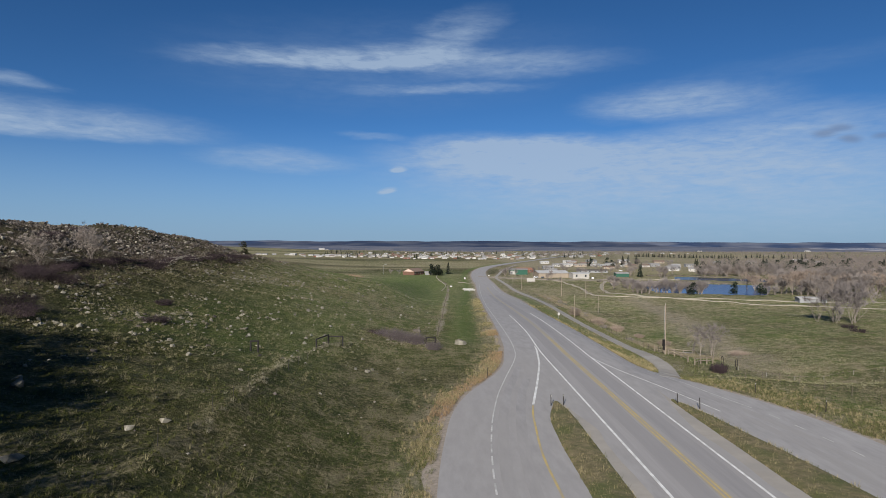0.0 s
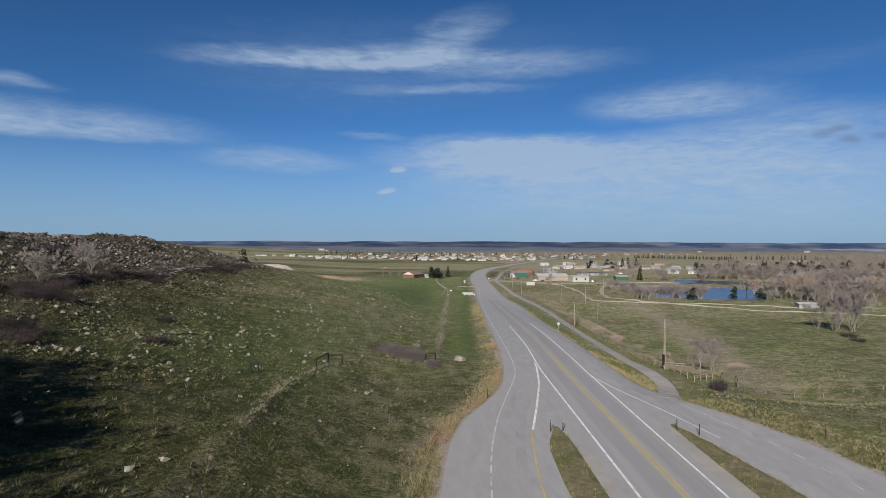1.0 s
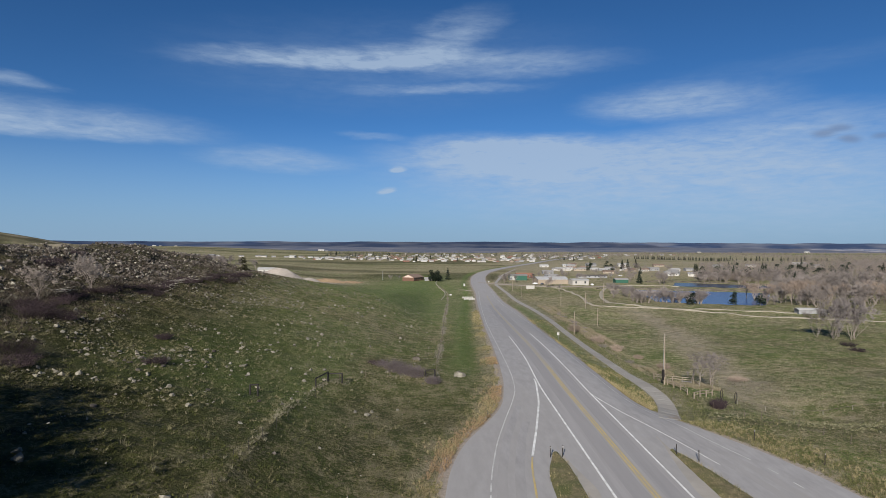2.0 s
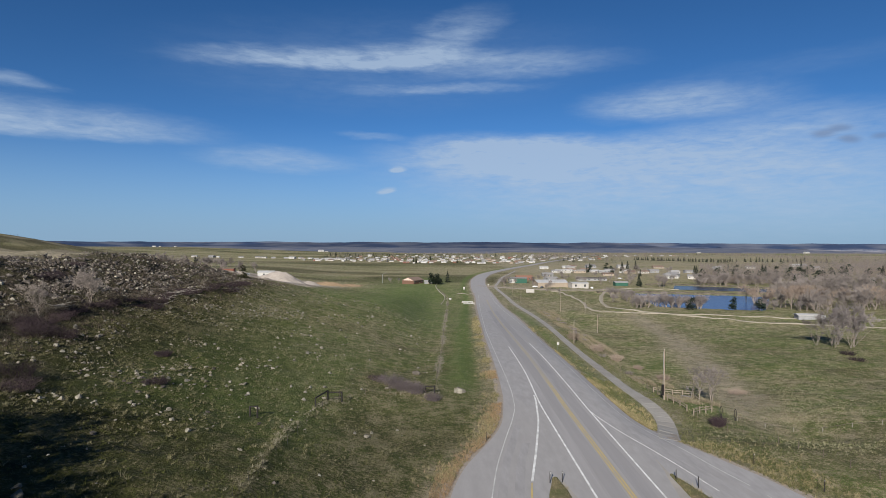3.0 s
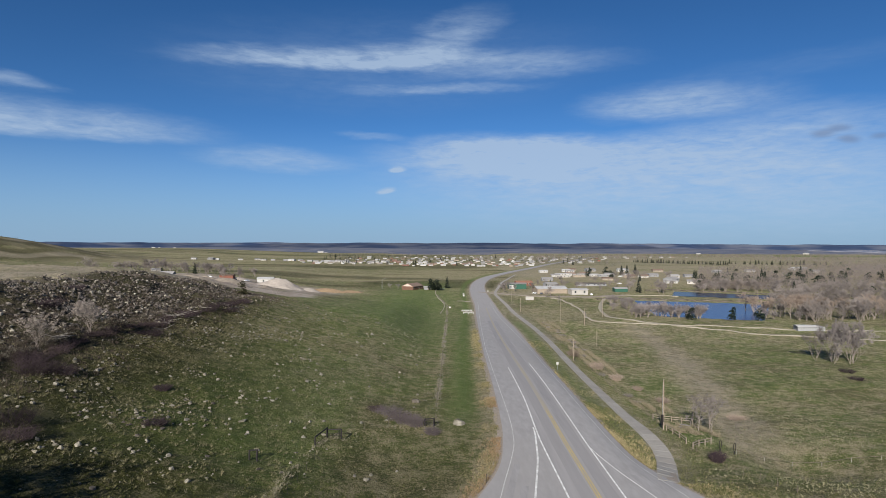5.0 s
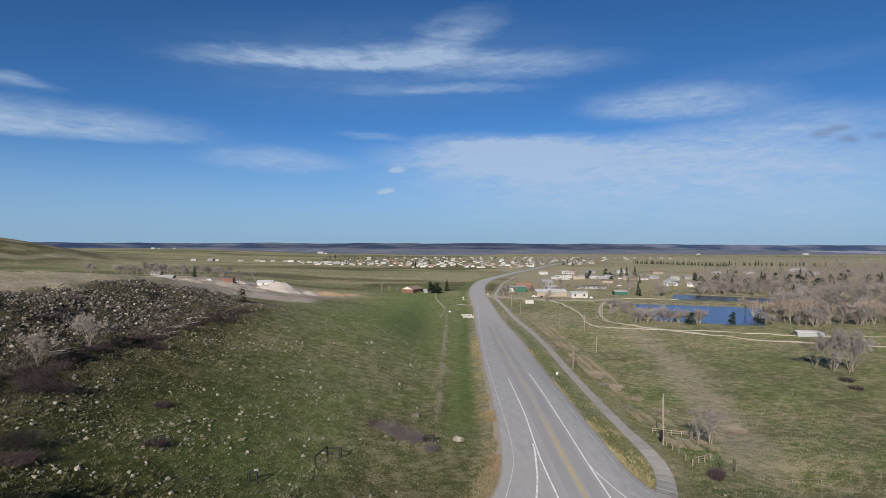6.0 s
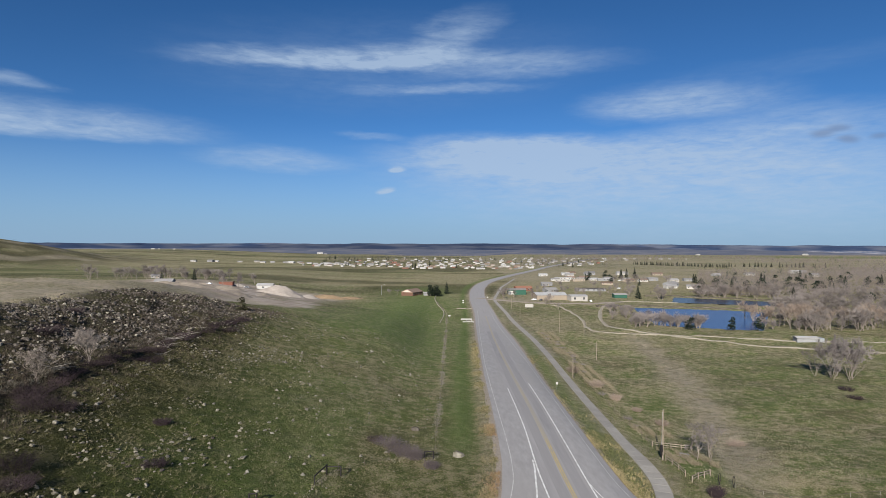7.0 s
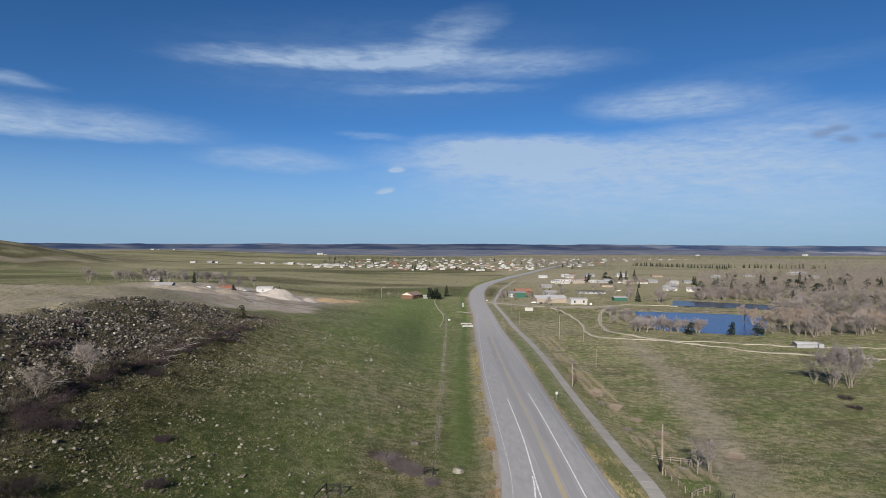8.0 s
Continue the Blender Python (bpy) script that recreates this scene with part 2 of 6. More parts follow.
M = {
    "asphalt": material("asphalt_weathered", (0.284, 0.272, 0.268), (0.352, 0.338, 0.333), 0.9, 0.9, 0.15, 12, third=(0.318, 0.302, 0.290), third_scale=0.05, stretch=(1, 0.25, 1)),
    "lanes": material("asphalt_worn_lanes", (0.285, 0.271, 0.268), (0.352, 0.336, 0.332), 0.8, 0.88, 0.15, 12, third=(0.318, 0.302, 0.294), third_scale=0.04, stretch=(1.6, 0.06, 1)),
    "path": material("path_concrete", (0.30, 0.28, 0.25), (0.37, 0.345, 0.31), 1.2, 0.9, 0.15, 10, third=(0.30, 0.275, 0.245), third_scale=0.15, per_object=0.07),
    "wheel_track": material("asphalt_wheel_track", (0.248, 0.238, 0.238), (0.310, 0.297, 0.296), 0.7, 0.85, 0.1, 12, third=(0.29, 0.275, 0.270), third_scale=0.12, stretch=(1.5, 0.08, 1)),
    "turn_track": material("asphalt_turn_track", (0.268, 0.257, 0.254), (0.335, 0.321, 0.317), 0.9, 0.88, 0.1, 12, third=(0.318, 0.302, 0.290), third_scale=0.10, stretch=(1, 0.2, 1)),
    "yellow_stain": material("road_paint_stain", (0.335, 0.300, 0.242), (0.372, 0.327, 0.254), 1.2, 0.8, 0, third=(0.315, 0.296, 0.270), third_scale=0.25, stretch=(1.5, 0.1, 1)),
    "gravel": material("shoulder_gravel", (0.24, 0.20, 0.16), (0.36, 0.31, 0.26), 2.5, 0.95, 0.5, 9),
    "white_line": material("road_paint_white", (0.70, 0.69, 0.67), (0.80, 0.79, 0.77), 3, 0.7, 0, third=(0.48, 0.47, 0.45), third_scale=0.8),
    "worn_line": material("road_paint_worn", (0.46, 0.45, 0.44), (0.60, 0.59, 0.57), 2, 0.8, 0, third=(0.35, 0.34, 0.33), third_scale=0.6),
    "yellow_line": material("road_paint_yellow", (0.46, 0.345, 0.13), (0.54, 0.41, 0.17), 2, 0.75, 0, third=(0.36, 0.31, 0.22), third_scale=0.4),
    "track": material("dirt_track", (0.29, 0.255, 0.195), (0.38, 0.335, 0.265), 0.6, 0.95, 0.3, 4),
    "rock": material("rock_grey_lichen", (0.054, 0.046, 0.040), (0.138, 0.119, 0.103), 1.1, 0.92, 0.6, 4, third=(0.055, 0.046, 0.038), third_scale=0.5, island=0.5, per_object=0.25),
    "pale_rock": material("rock_pale_granite", (0.170, 0.155, 0.124), (0.285, 0.262, 0.216), 2, 0.9, 0.5, 5, third=(0.12, 0.108, 0.078), third_scale=0.9, per_object=0.25, island=0.35),
    "bark": material("bark_grey", (0.17, 0.14, 0.12), (0.27, 0.23, 0.20), 5, 0.95, 0.5, 9, per_object=0.15),
    "twigs": material("bare_twigs", (0.150, 0.129, 0.120), (0.235, 0.206, 0.191), 3, 0.95, 0, per_object=0.22),
    "pale_twigs": material("bare_twigs_pale", (0.29, 0.243, 0.205), (0.39, 0.335, 0.29), 3, 0.95, 0, per_object=0.15),
    "ditch_earth": material("ditch_earth", (0.085, 0.071, 0.056), (0.175, 0.150, 0.122), 0.7, 0.95, 0.5, 3, third=(0.05, 0.042, 0.03), third_scale=0.25),
    "dark_twigs": material("bush_dark_twigs", (0.027, 0.018, 0.021), (0.056, 0.038, 0.042), 3, 0.95, 0, per_object=0.2),
    "purple_twigs": material("bush_purple_twigs", (0.088, 0.071, 0.072), (0.150, 0.124, 0.124), 3, 0.95, 0, per_object=0.15),
    "sage": material("sagebrush_leaf", (0.078, 0.072, 0.042), (0.150, 0.136, 0.090), 3, 0.95, 0, island=0.3),
    "needles": material("conifer_needles", (0.011, 0.020, 0.013), (0.028, 0.040, 0.021), 2, 0.9, 0, per_object=0.25, island=0.2),
    "needle_warm": material("juniper_needles", (0.034, 0.036, 0.016), (0.066, 0.062, 0.027), 2, 0.9, 0, island=0.25),
    "wood": material("weathered_wood", (0.19, 0.15, 0.115), (0.30, 0.25, 0.20), 6, 0.9, 0.3, 14, stretch=(1, 1, 0.15)),
    "grey_wood": material("grey_wood", (0.19, 0.17, 0.145), (0.28, 0.26, 0.23), 6, 0.9, 0.3, 14),
    "dark_steel": material("rusty_dark_steel", (0.012, 0.011, 0.011), (0.026, 0.021, 0.019), 8, 0.7, 0.1),
    "steel": material("galvanised_steel", (0.40, 0.41, 0.42), (0.55, 0.56, 0.57), 6, 0.45, 0.05, metal=0.7),
    "white_paint": material("white_paint", (0.40, 0.39, 0.375), (0.49, 0.48, 0.46), 2, 0.6, 0.05, third=(0.38, 0.36, 0.33), third_scale=0.6),
    "cream": material("siding_cream", (0.33, 0.31, 0.285), (0.42, 0.395, 0.365), 2, 0.7, 0.1, per_object=0.15),
    "tan_wall": material("siding_tan", (0.24, 0.195, 0.15), (0.31, 0.255, 0.20), 2, 0.75, 0.1, per_object=0.2),
    "grey_wall": material("siding_grey", (0.19, 0.19, 0.195), (0.26, 0.26, 0.265), 2, 0.75, 0.1, per_object=0.2),
    "red_wall": material("siding_barn_red", (0.15, 0.06, 0.042), (0.21, 0.088, 0.062), 2, 0.8, 0.1, per_object=0.15),
    "brown_wall": material("log_brown", (0.115, 0.062, 0.042), (0.17, 0.095, 0.065), 2, 0.8, 0.2, per_object=0.15),
    "green_wall": material("siding_green", (0.020, 0.075, 0.052), (0.030, 0.098, 0.068), 2, 0.7, 0.05),
    "roof_grey": material("roof_grey", (0.22, 0.21, 0.21), (0.30, 0.29, 0.28), 2, 0.8, 0.1, per_object=0.3),
    "roof_brown": material("roof_brown", (0.16, 0.11, 0.085), (0.22, 0.16, 0.125), 2, 0.85, 0.1, per_object=0.25),
    "roof_dark": material("roof_dark", (0.070, 0.064, 0.062), (0.115, 0.106, 0.10), 2, 0.8, 0.1, per_object=0.2),
    "rosy_twigs": material("bare_twigs_rosy", (0.215, 0.165, 0.132), (0.30, 0.238, 0.192), 3, 0.95, 0, per_object=0.2),
    "far_twigs": material("bare_twigs_massed", (0.128, 0.110, 0.104), (0.200, 0.174, 0.164), 0.3, 0.95, 0, third=(0.16, 0.128, 0.108), third_scale=0.012, island=0.12),
    "lilac_twigs": material("bare_twigs_lilac", (0.165, 0.142, 0.137), (0.245, 0.216, 0.206), 3, 0.95, 0, per_object=0.15),
    "roof_white": material("roof_white_metal", (0.40, 0.395, 0.39), (0.50, 0.495, 0.49), 1, 0.5, 0.05, third=(0.38, 0.36, 0.34), third_scale=0.2),
    "roof_pink": material("roof_weathered_pink", (0.50, 0.37, 0.31), (0.60, 0.46, 0.39), 1.5, 0.7, 0.1),
    "roof_red": material("roof_red", (0.24, 0.115, 0.075), (0.31, 0.155, 0.105), 1.5, 0.7, 0.1),
    "glass": material("dark_window_glass", (0.025, 0.03, 0.035), (0.04, 0.045, 0.05), 2, 0.12, 0),
    "heap": material("gravel_heap", (0.30, 0.26, 0.225), (0.38, 0.335, 0.295), 0.8, 0.95, 0.4, 3),
    "ochre": material("bare_ochre_earth", (0.24, 0.165, 0.10), (0.34, 0.245, 0.150), 0.4, 0.95, 0.4, 2),
    "pile_dirt": material("pale_dirt", (0.20, 0.166, 0.13), (0.30, 0.255, 0.205), 0.3, 0.95, 0.4, 2),
    "car_white": material("car_paint_white", (0.7, 0.7, 0.7), (0.75, 0.75, 0.75), 2, 0.3, 0),
    "car_dark": material("car_paint_dark", (0.05, 0.06, 0.08), (0.06, 0.07, 0.09), 2, 0.3, 0),
    "tyre": material("tyre_rubber", (0.02, 0.02, 0.02), (0.03, 0.03, 0.03), 2, 0.9, 0),
    # the blue haze of distance is painted into these two base colours
    "ridge": material("far_pine_ridge_haze_tint", (0.012, 0.024, 0.060), (0.026, 0.043, 0.088), 0.005, 0.95, 0, third=(0.080, 0.090, 0.122), third_scale=0.0045, stretch=(1, 1, 9), spread=0.2),
    "foothills": material("far_foothills_haze_tint", (0.068, 0.086, 0.135), (0.182, 0.178, 0.196), 0.014, 0.95, 0, third=(0.082, 0.096, 0.138), third_scale=0.003, stretch=(0.35, 1.5, 8), spread=0.12),
}


def grass_material(name, green, straw, rough=0.95):
    """Blades: green to straw by the same large patches as the ground, and from blade to blade."""
    return material(name, green, straw, 0.09, rough, 0, island=0.35, spread=0.22)


M["grass"] = grass_material("grass_blades", (0.070, 0.082, 0.024), (0.125, 0.118, 0.048))
M["dry_grass"] = grass_material("grass_dry", (0.20, 0.165, 0.085), (0.32, 0.265, 0.150))
M["rust_grass"] = grass_material("grass_rusty", (0.215, 0.140, 0.080), (0.30, 0.215, 0.128))
M["field_straw"] = grass_material("grass_bleached", (0.115, 0.102, 0.050), (0.18, 0.158, 0.088))
M["straw_clump"] = grass_material("grass_bunch", (0.118, 0.110, 0.055), (0.200, 0.178, 0.102))
M["meadow_clump"] = grass_material("grass_meadow_bunch", (0.20, 0.195, 0.110), (0.30, 0.270, 0.170))
M["berm_grass"] = grass_material("grass_fence_bank", (0.165, 0.152, 0.098), (0.245, 0.222, 0.155))
M["fence_weeds"] = grass_material("grass_fence_weeds", (0.150, 0.138, 0.105), (0.225, 0.205, 0.165))
M["turf_shade"] = grass_material("grass_dark_turf", (0.043, 0.056, 0.009), (0.086, 0.085, 0.022))
M["scrub"] = material("scrub_dark", (0.040, 0.030, 0.024), (0.095, 0.075, 0.056), 2, 0.95, 0, island=0.4)
M["dust"] = material("road_dust", (0.315, 0.288, 0.255), (0.375, 0.343, 0.304), 0.5, 0.95, 0, third=(0.30, 0.28, 0.255), third_scale=0.2)
M["dead_weeds"] = material("dead_weeds", (0.155, 0.130, 0.084), (0.255, 0.218, 0.150), 2, 0.95, 0, island=0.3)
M["dark_wood"] = material("dark_old_wood", (0.070, 0.056, 0.043), (0.125, 0.102, 0.080), 6, 0.95, 0.2, 12)


# ---- the lie of the land ----
def ss(a, b, v):
    u = np.clip((v - a) / (b - a), 0, 1)
    return u * u * (3 - 2 * u)


LATTICE = np.random.RandomState(7).rand(256, 256)


def patches(x, y, size, seed=0):
    """Smooth noise from 0 to 1 with lumps of that size."""
    x, y = np.asarray(x, float) / size + seed * 17.3, np.asarray(y, float) / size + seed * 9.1
    i, j = np.floor(x).astype(int), np.floor(y).astype(int)
    u, v = x - i, y - j
    u, v = u * u * (3 - 2 * u), v * v * (3 - 2 * v)
    at = lambda a, b: LATTICE[a % 256, b % 256]
    return (at(i, j) * (1 - u) + at(i + 1, j) * u) * (1 - v) + (at(i, j + 1) * (1 - u) + at(i + 1, j + 1) * u) * v


def smooth_curve(y, ys, xs, reach=5.0):
    return sum(np.interp(np.asarray(y, float) + k * reach, ys, xs) for k in (-1, -0.5, 0, 0.5, 1)) / 5


def bend(y):
    """The yellow centre line of the highway: x for y."""
    return smooth_curve(y, [-80, 97, 119, 145, 180, 225, 300, 370, 444, 530, 610, 700, 808, 961, 1140, 1364, 1698, 2300],
                        [20.3, 20.3, 20.8, 21.4, 22, 23.3, 26.3, 29.5, 32, 33, 36, 43, 61, 108, 171, 244, 367, 600], 4 + np.clip(np.asarray(y, float) - 400, 0, 300) / 6)


def pave_left(y):
    return np.where(np.asarray(y) < 440, smooth_curve(y, [-80, 42, 48, 53, 62, 68, 72.6, 79, 84, 90, 97, 104, 119, 144, 186, 272, 444, 480],
                                                      [-0.4, -0.4, -0.2, 0.1, 0.8, 1.9, 3.2, 5.8, 7.7, 9.2, 10.0, 10.7, 11.4, 12.2, 13.4, 17.0, 24.6, 25.6], 2.5), bend(y) - 7.4)


def pave_right(y):
    return np.where(np.asarray(y) < 440, smooth_curve(y, [-80, 20, 40, 54.5, 57, 62.7, 68.8, 75, 80.2, 86, 92, 97, 108, 121, 142, 179, 218, 295, 444, 480],
                                                      [45, 42, 40.6, 39.8, 39.6, 38.6, 36.9, 34.3, 32.5, 31.1, 29.9, 29.5, 29.3, 29.5, 29.9, 31.0, 32.6, 35.6, 39.0, 39.9], 2.0), bend(y) + 7.0)


def path_mid(y):
    return smooth_curve(y, [70, 79, 84, 90, 95, 101.5, 106, 115, 125, 147, 188, 238, 299, 437, 528, 560, 700, 900],
                        [29.4, 30.6, 31.9, 34.1, 35.9, 37.3, 37.7, 38.0, 38.3, 39.1, 40.8, 43.2, 45.7, 47.6, 47.5, 50, 70, 112], 3)


POND_NEAR = [(137, 372), (165, 350), (186, 346), (243, 448), (219, 462), (156, 480)]
POND_FAR = [(206, 528), (283, 496), (304, 531), (226, 577)]


def inside(x, y, ring):
    """Metres inside a convex ring (negative outside)."""
    best = np.full(np.shape(x), 1e9)
    for (ax, ay), (bx, by) in zip(ring, ring[1:] + ring[:1]):
        d = math.hypot(bx - ax, by - ay)
        best = np.minimum(best, ((bx - ax) * (y - ay) - (by - ay) * (x - ax)) / d)
    return best


def terrain(x, y):
    x = np.asarray(x, float)
    y = np.asarray(y, float)
    u = -x - sum(np.interp(y + k, [0, 300, 420, 500, 561, 1100], [0, 0, 25, 75, 90, 150]) for k in (-60, -30, 0, 30, 60)) / 5
    rise = sum(np.interp(u + k, [0, 7, 18, 30, 40, 49, 58, 71, 95, 112], [0, .25, 2.2, 4.4, 6.5, 8, 11.2, 14.2, 22, 22.8]) for k in (-5, -2.5, 0, 2.5, 5)) / 5 / 22.8
    far_slope = ss(215, 300, y)
    rise = rise * (1 - far_slope) + ss(0, 155, u) * far_slope
    table = np.interp(y, [0, 260, 310, 420, 561, 800, 1220], [22.8, 22.8, 19, 6, 4.5, -4, -11])
    base = -12.2 * ss(91, 421, y) - 10 * ss(1830, 4270, y)
    base = base * (1 - ss(5, 27, -x) * (1 - ss(120, 620, y)))
    z = base + rise * (table - base)
    z = z - 5.5 * np.exp(-((x + 108) / 30) ** 2) * ss(190, 240, y) * (1 - ss(300, 420, y))
    z = z + 2.0 * ss(7, 19, -x) * (1 - ss(43, 91, y))
    z = z - 5.0 * ss(37, 68, x) * ss(85, 150, y) * (1 - ss(240, 350, y))
    # the bank that falls away beside the turn-off, the path and the picnic corner
    z = z - 2.3 * ss(26, 37, x) * ss(76, 96, y) * (1 - ss(140, 300, y)) * (1 - 0.5 * ss(55, 72, x))
    z = z - 1.5 * np.exp(-((x - 47) / 9) ** 2) * ss(108, 128, y) * (1 - ss(160, 260, y)) - 2.2 * np.exp(-((x - 60) / 11) ** 2 - ((y - 96) / 13) ** 2)
    z = z + 61 * np.exp(-((x + 1060) / 240) ** 2 - ((y - 1281) / 280) ** 2)
    z = z + 22 * ss(427, 1342, -x) * ss(854, 2074, y)
    z = z - 42 * ss(2880, 3350, y) * (1 - ss(-250, 450, x))
    for ring in (POND_NEAR, POND_FAR):
        z = z - 2.2 * ss(-4, 4, inside(x, y, ring))
    return z


BERM = [(-18.4, 36), (-18.3, 46), (-17.9, 51), (-18.5, 58), (-19.3, 73), (-18.5, 88), (-16.2, 94.5), (-9, 102.5), (-2.3, 106)]


def off_course(x, y, course):
    """Metres from the nearest point of a bent course."""
    best = np.full(np.shape(x), 1e9)
    for (ax, ay), (bx, by) in zip(course, course[1:]):
        dx, dy = bx - ax, by - ay
        t = np.clip(((x - ax) * dx + (y - ay) * dy) / (dx * dx + dy * dy), 0, 1)
        best = np.minimum(best, np.hypot(x - ax - t * dx, y - ay - t * dy))
    return best


def off_road(x, y):
    """0 on the paved strip and the path, 1 well off them."""
    d = np.minimum(np.maximum(pave_left(y) - x, x - pave_right(y)), np.abs(x - path_mid(y)) - 1.5 + 50 * (np.asarray(y) < 76))
    return ss(0.3, 5, d)


def ground_height(x, y):
    x, y = np.asarray(x, float), np.asarray(y, float)
    free = off_road(x, y)
    rough = 0.9 * (patches(x, y, 9, 1) - 0.5) + 0.45 * (patches(x, y, 3.1, 2) - 0.5) + 0.22 * (patches(x, y, 1.2, 3) - 0.5)
    near = 1 - ss(500, 1200, y)
    scree = ss(56, 74, -x) * (1 - ss(108, 122, -x)) * (1 - ss(215, 260, y))
    rough = rough * (0.7 + 1.6 * scree) * ss(14, 60, np.abs(x - 20)) + 0.25 * rough
    ditch = -0.5 * np.exp(-((x - pave_left(y) + 4.5) / 2.0) ** 2) * ss(100, 130, y) - 0.3 * np.exp(-((x - pave_right(y) - 3) / 1.6) ** 2) * ss(95, 120, y)
    berm = 0.35 * np.exp(-(off_course(x + 0.8 * (patches(x, y, 4, 33) - 0.5), y, BERM) / 0.9) ** 2)
    return terrain(x, y) + berm + (rough + ditch) * near * free - 0.10 * (1 - free)


def zt(x, y):
    return float(ground_height(x, y))


def zroad(x, y):
    return terrain(x, y)


# ---- mesh helpers ----
class Mesh:
    """Collects points and faces and becomes one mesh."""

    def __init__(self):
        self.points, self.faces = [], []

    def add(self, points, faces):
        k = len(self.points)
        self.points += [tuple(p) for p in points]
        self.faces += [tuple(k + i for i in f) for f in faces]

    def box(self, x0, x1, y0, y1, z0, z1, taper=0.0):
        t = taper
        self.add([(x0, y0, z0), (x1, y0, z0), (x1, y1, z0), (x0, y1, z0), (x0 + t, y0 + t, z1), (x1 - t, y0 + t, z1), (x1 - t, y1 - t, z1), (x0 + t, y1 - t, z1)],
                 [(3, 2, 1, 0), (4, 5, 6, 7), (0, 1, 5, 4), (1, 2, 6, 5), (2, 3, 7, 6), (3, 0, 4, 7)])

    def limb(self, a, b, ra, rb, sides=5, cap=True):
        a, b = Vector(a), Vector(b)
        way = (b - a).normalized()
        side = way.orthogonal().normalized()
        up = way.cross(side)
        ring = [side * math.cos(2 * math.pi * k / sides) + up * math.sin(2 * math.pi * k / sides) for k in range(sides)]
        faces = [(k, (k + 1) % sides, sides + (k + 1) % sides, sides + k) for k in range(sides)]
        if cap:
            faces += [tuple(range(sides, 2 * sides)), tuple(reversed(range(sides)))]
        self.add([a + r * ra for r in ring] + [b + r * rb for r in ring], faces)

    def tube(self, course, radius, sides=3):
        """One unbroken strand along a bent course."""
        ring = [Vector((math.cos(2 * math.pi * k / sides), 0, math.sin(2 * math.pi * k / sides))) * radius for k in range(sides)]
        pts, n = [], len(course)
        for i, p in enumerate(course):
            way = course[min(i + 1, n - 1)] - course[max(i - 1, 0)]
            turn = Matrix.Rotation(math.atan2(-way.x, way.y), 3, "Z")
            pts += [p + turn @ r for r in ring]
        self.add(pts, [(i * sides + k, i * sides + (k + 1) % sides, (i + 1) * sides + (k + 1) % sides, (i + 1) * sides + k) for i in range(n - 1) for k in range(sides)])

    def data(self, name, mat, smooth=False):
        me = bpy.data.meshes.new(name)
        me.from_pydata(self.points, [], self.faces)
        me.materials.append(mat)
        if smooth:
            me.polygons.foreach_set("use_smooth", [True] * len(me.polygons))
        return me


def part(name, mesh, mat, parent, label="", smooth=False):
    """One mesh object under a thing or a part."""
    ob = new(name, mesh.data(name, mat, smooth) if isinstance(mesh, Mesh) else mesh)
    ob.parent = parent
    return tagged(ob, label)


def thing(name, m, label, category, group=""):
    ob = new(name)
    ob.matrix_basis = m
    ob.empty_display_size = 0.3
    return tagged(ob, label, category, group)


def at(x, y, turn=0.0, size=1.0, sink=0.0):
    return pose(x, y, zt(x, y) - sink, 0, 0, turn) @ Matrix.Scale(size, 4)


def sheet(name, xs, ys, zs, mat, label, category, smooth=True):
    """A grid of points (2D arrays) as one piece of the setting."""
    h, w = xs.shape
    pts = np.stack([xs.ravel(), ys.ravel(), zs.ravel()], 1)
    a = (np.arange(h - 1)[:, None] * w + np.arange(w - 1)[None, :]).ravel()
    me = bpy.data.meshes.new(name)
    me.from_pydata(pts.tolist(), [], np.stack([a, a + 1, a + w + 1, a + w], 1).tolist())
    me.materials.append(mat)
    if smooth:
        me.polygons.foreach_set("use_smooth", [True] * len(me.polygons))
    return tagged(new(name, me), label, category, kind="structure")


# ---- the ground: one sheet out to the horizon ----
rows = [-900, -500, -250, -120, -80, -60, -50, *np.arange(-42, 30, 1.5)]
step = 30.0
while step < 4880:
    rows.append(step)
    step += max(0.55, 0.0105 * step)
rows = np.array(rows + [4900.0])
lanes = np.concatenate([np.linspace(-1, 1, 441)])
half = 45 + 0.93 * np.clip(rows, 30, None)
gx = half[:, None] * lanes[None, :]
outer = np.array([4900.0, 2500, 1200, 600])
for k, far in enumerate(outer):
    gx[:, k] = np.minimum(gx[:, k], -far)
    gx[:, -1 - k] = np.maximum(gx[:, -1 - k], far)
gx.sort(axis=1)
gy = np.repeat(rows[:, None], gx.shape[1], 1)
gz = ground_height(gx, gy)


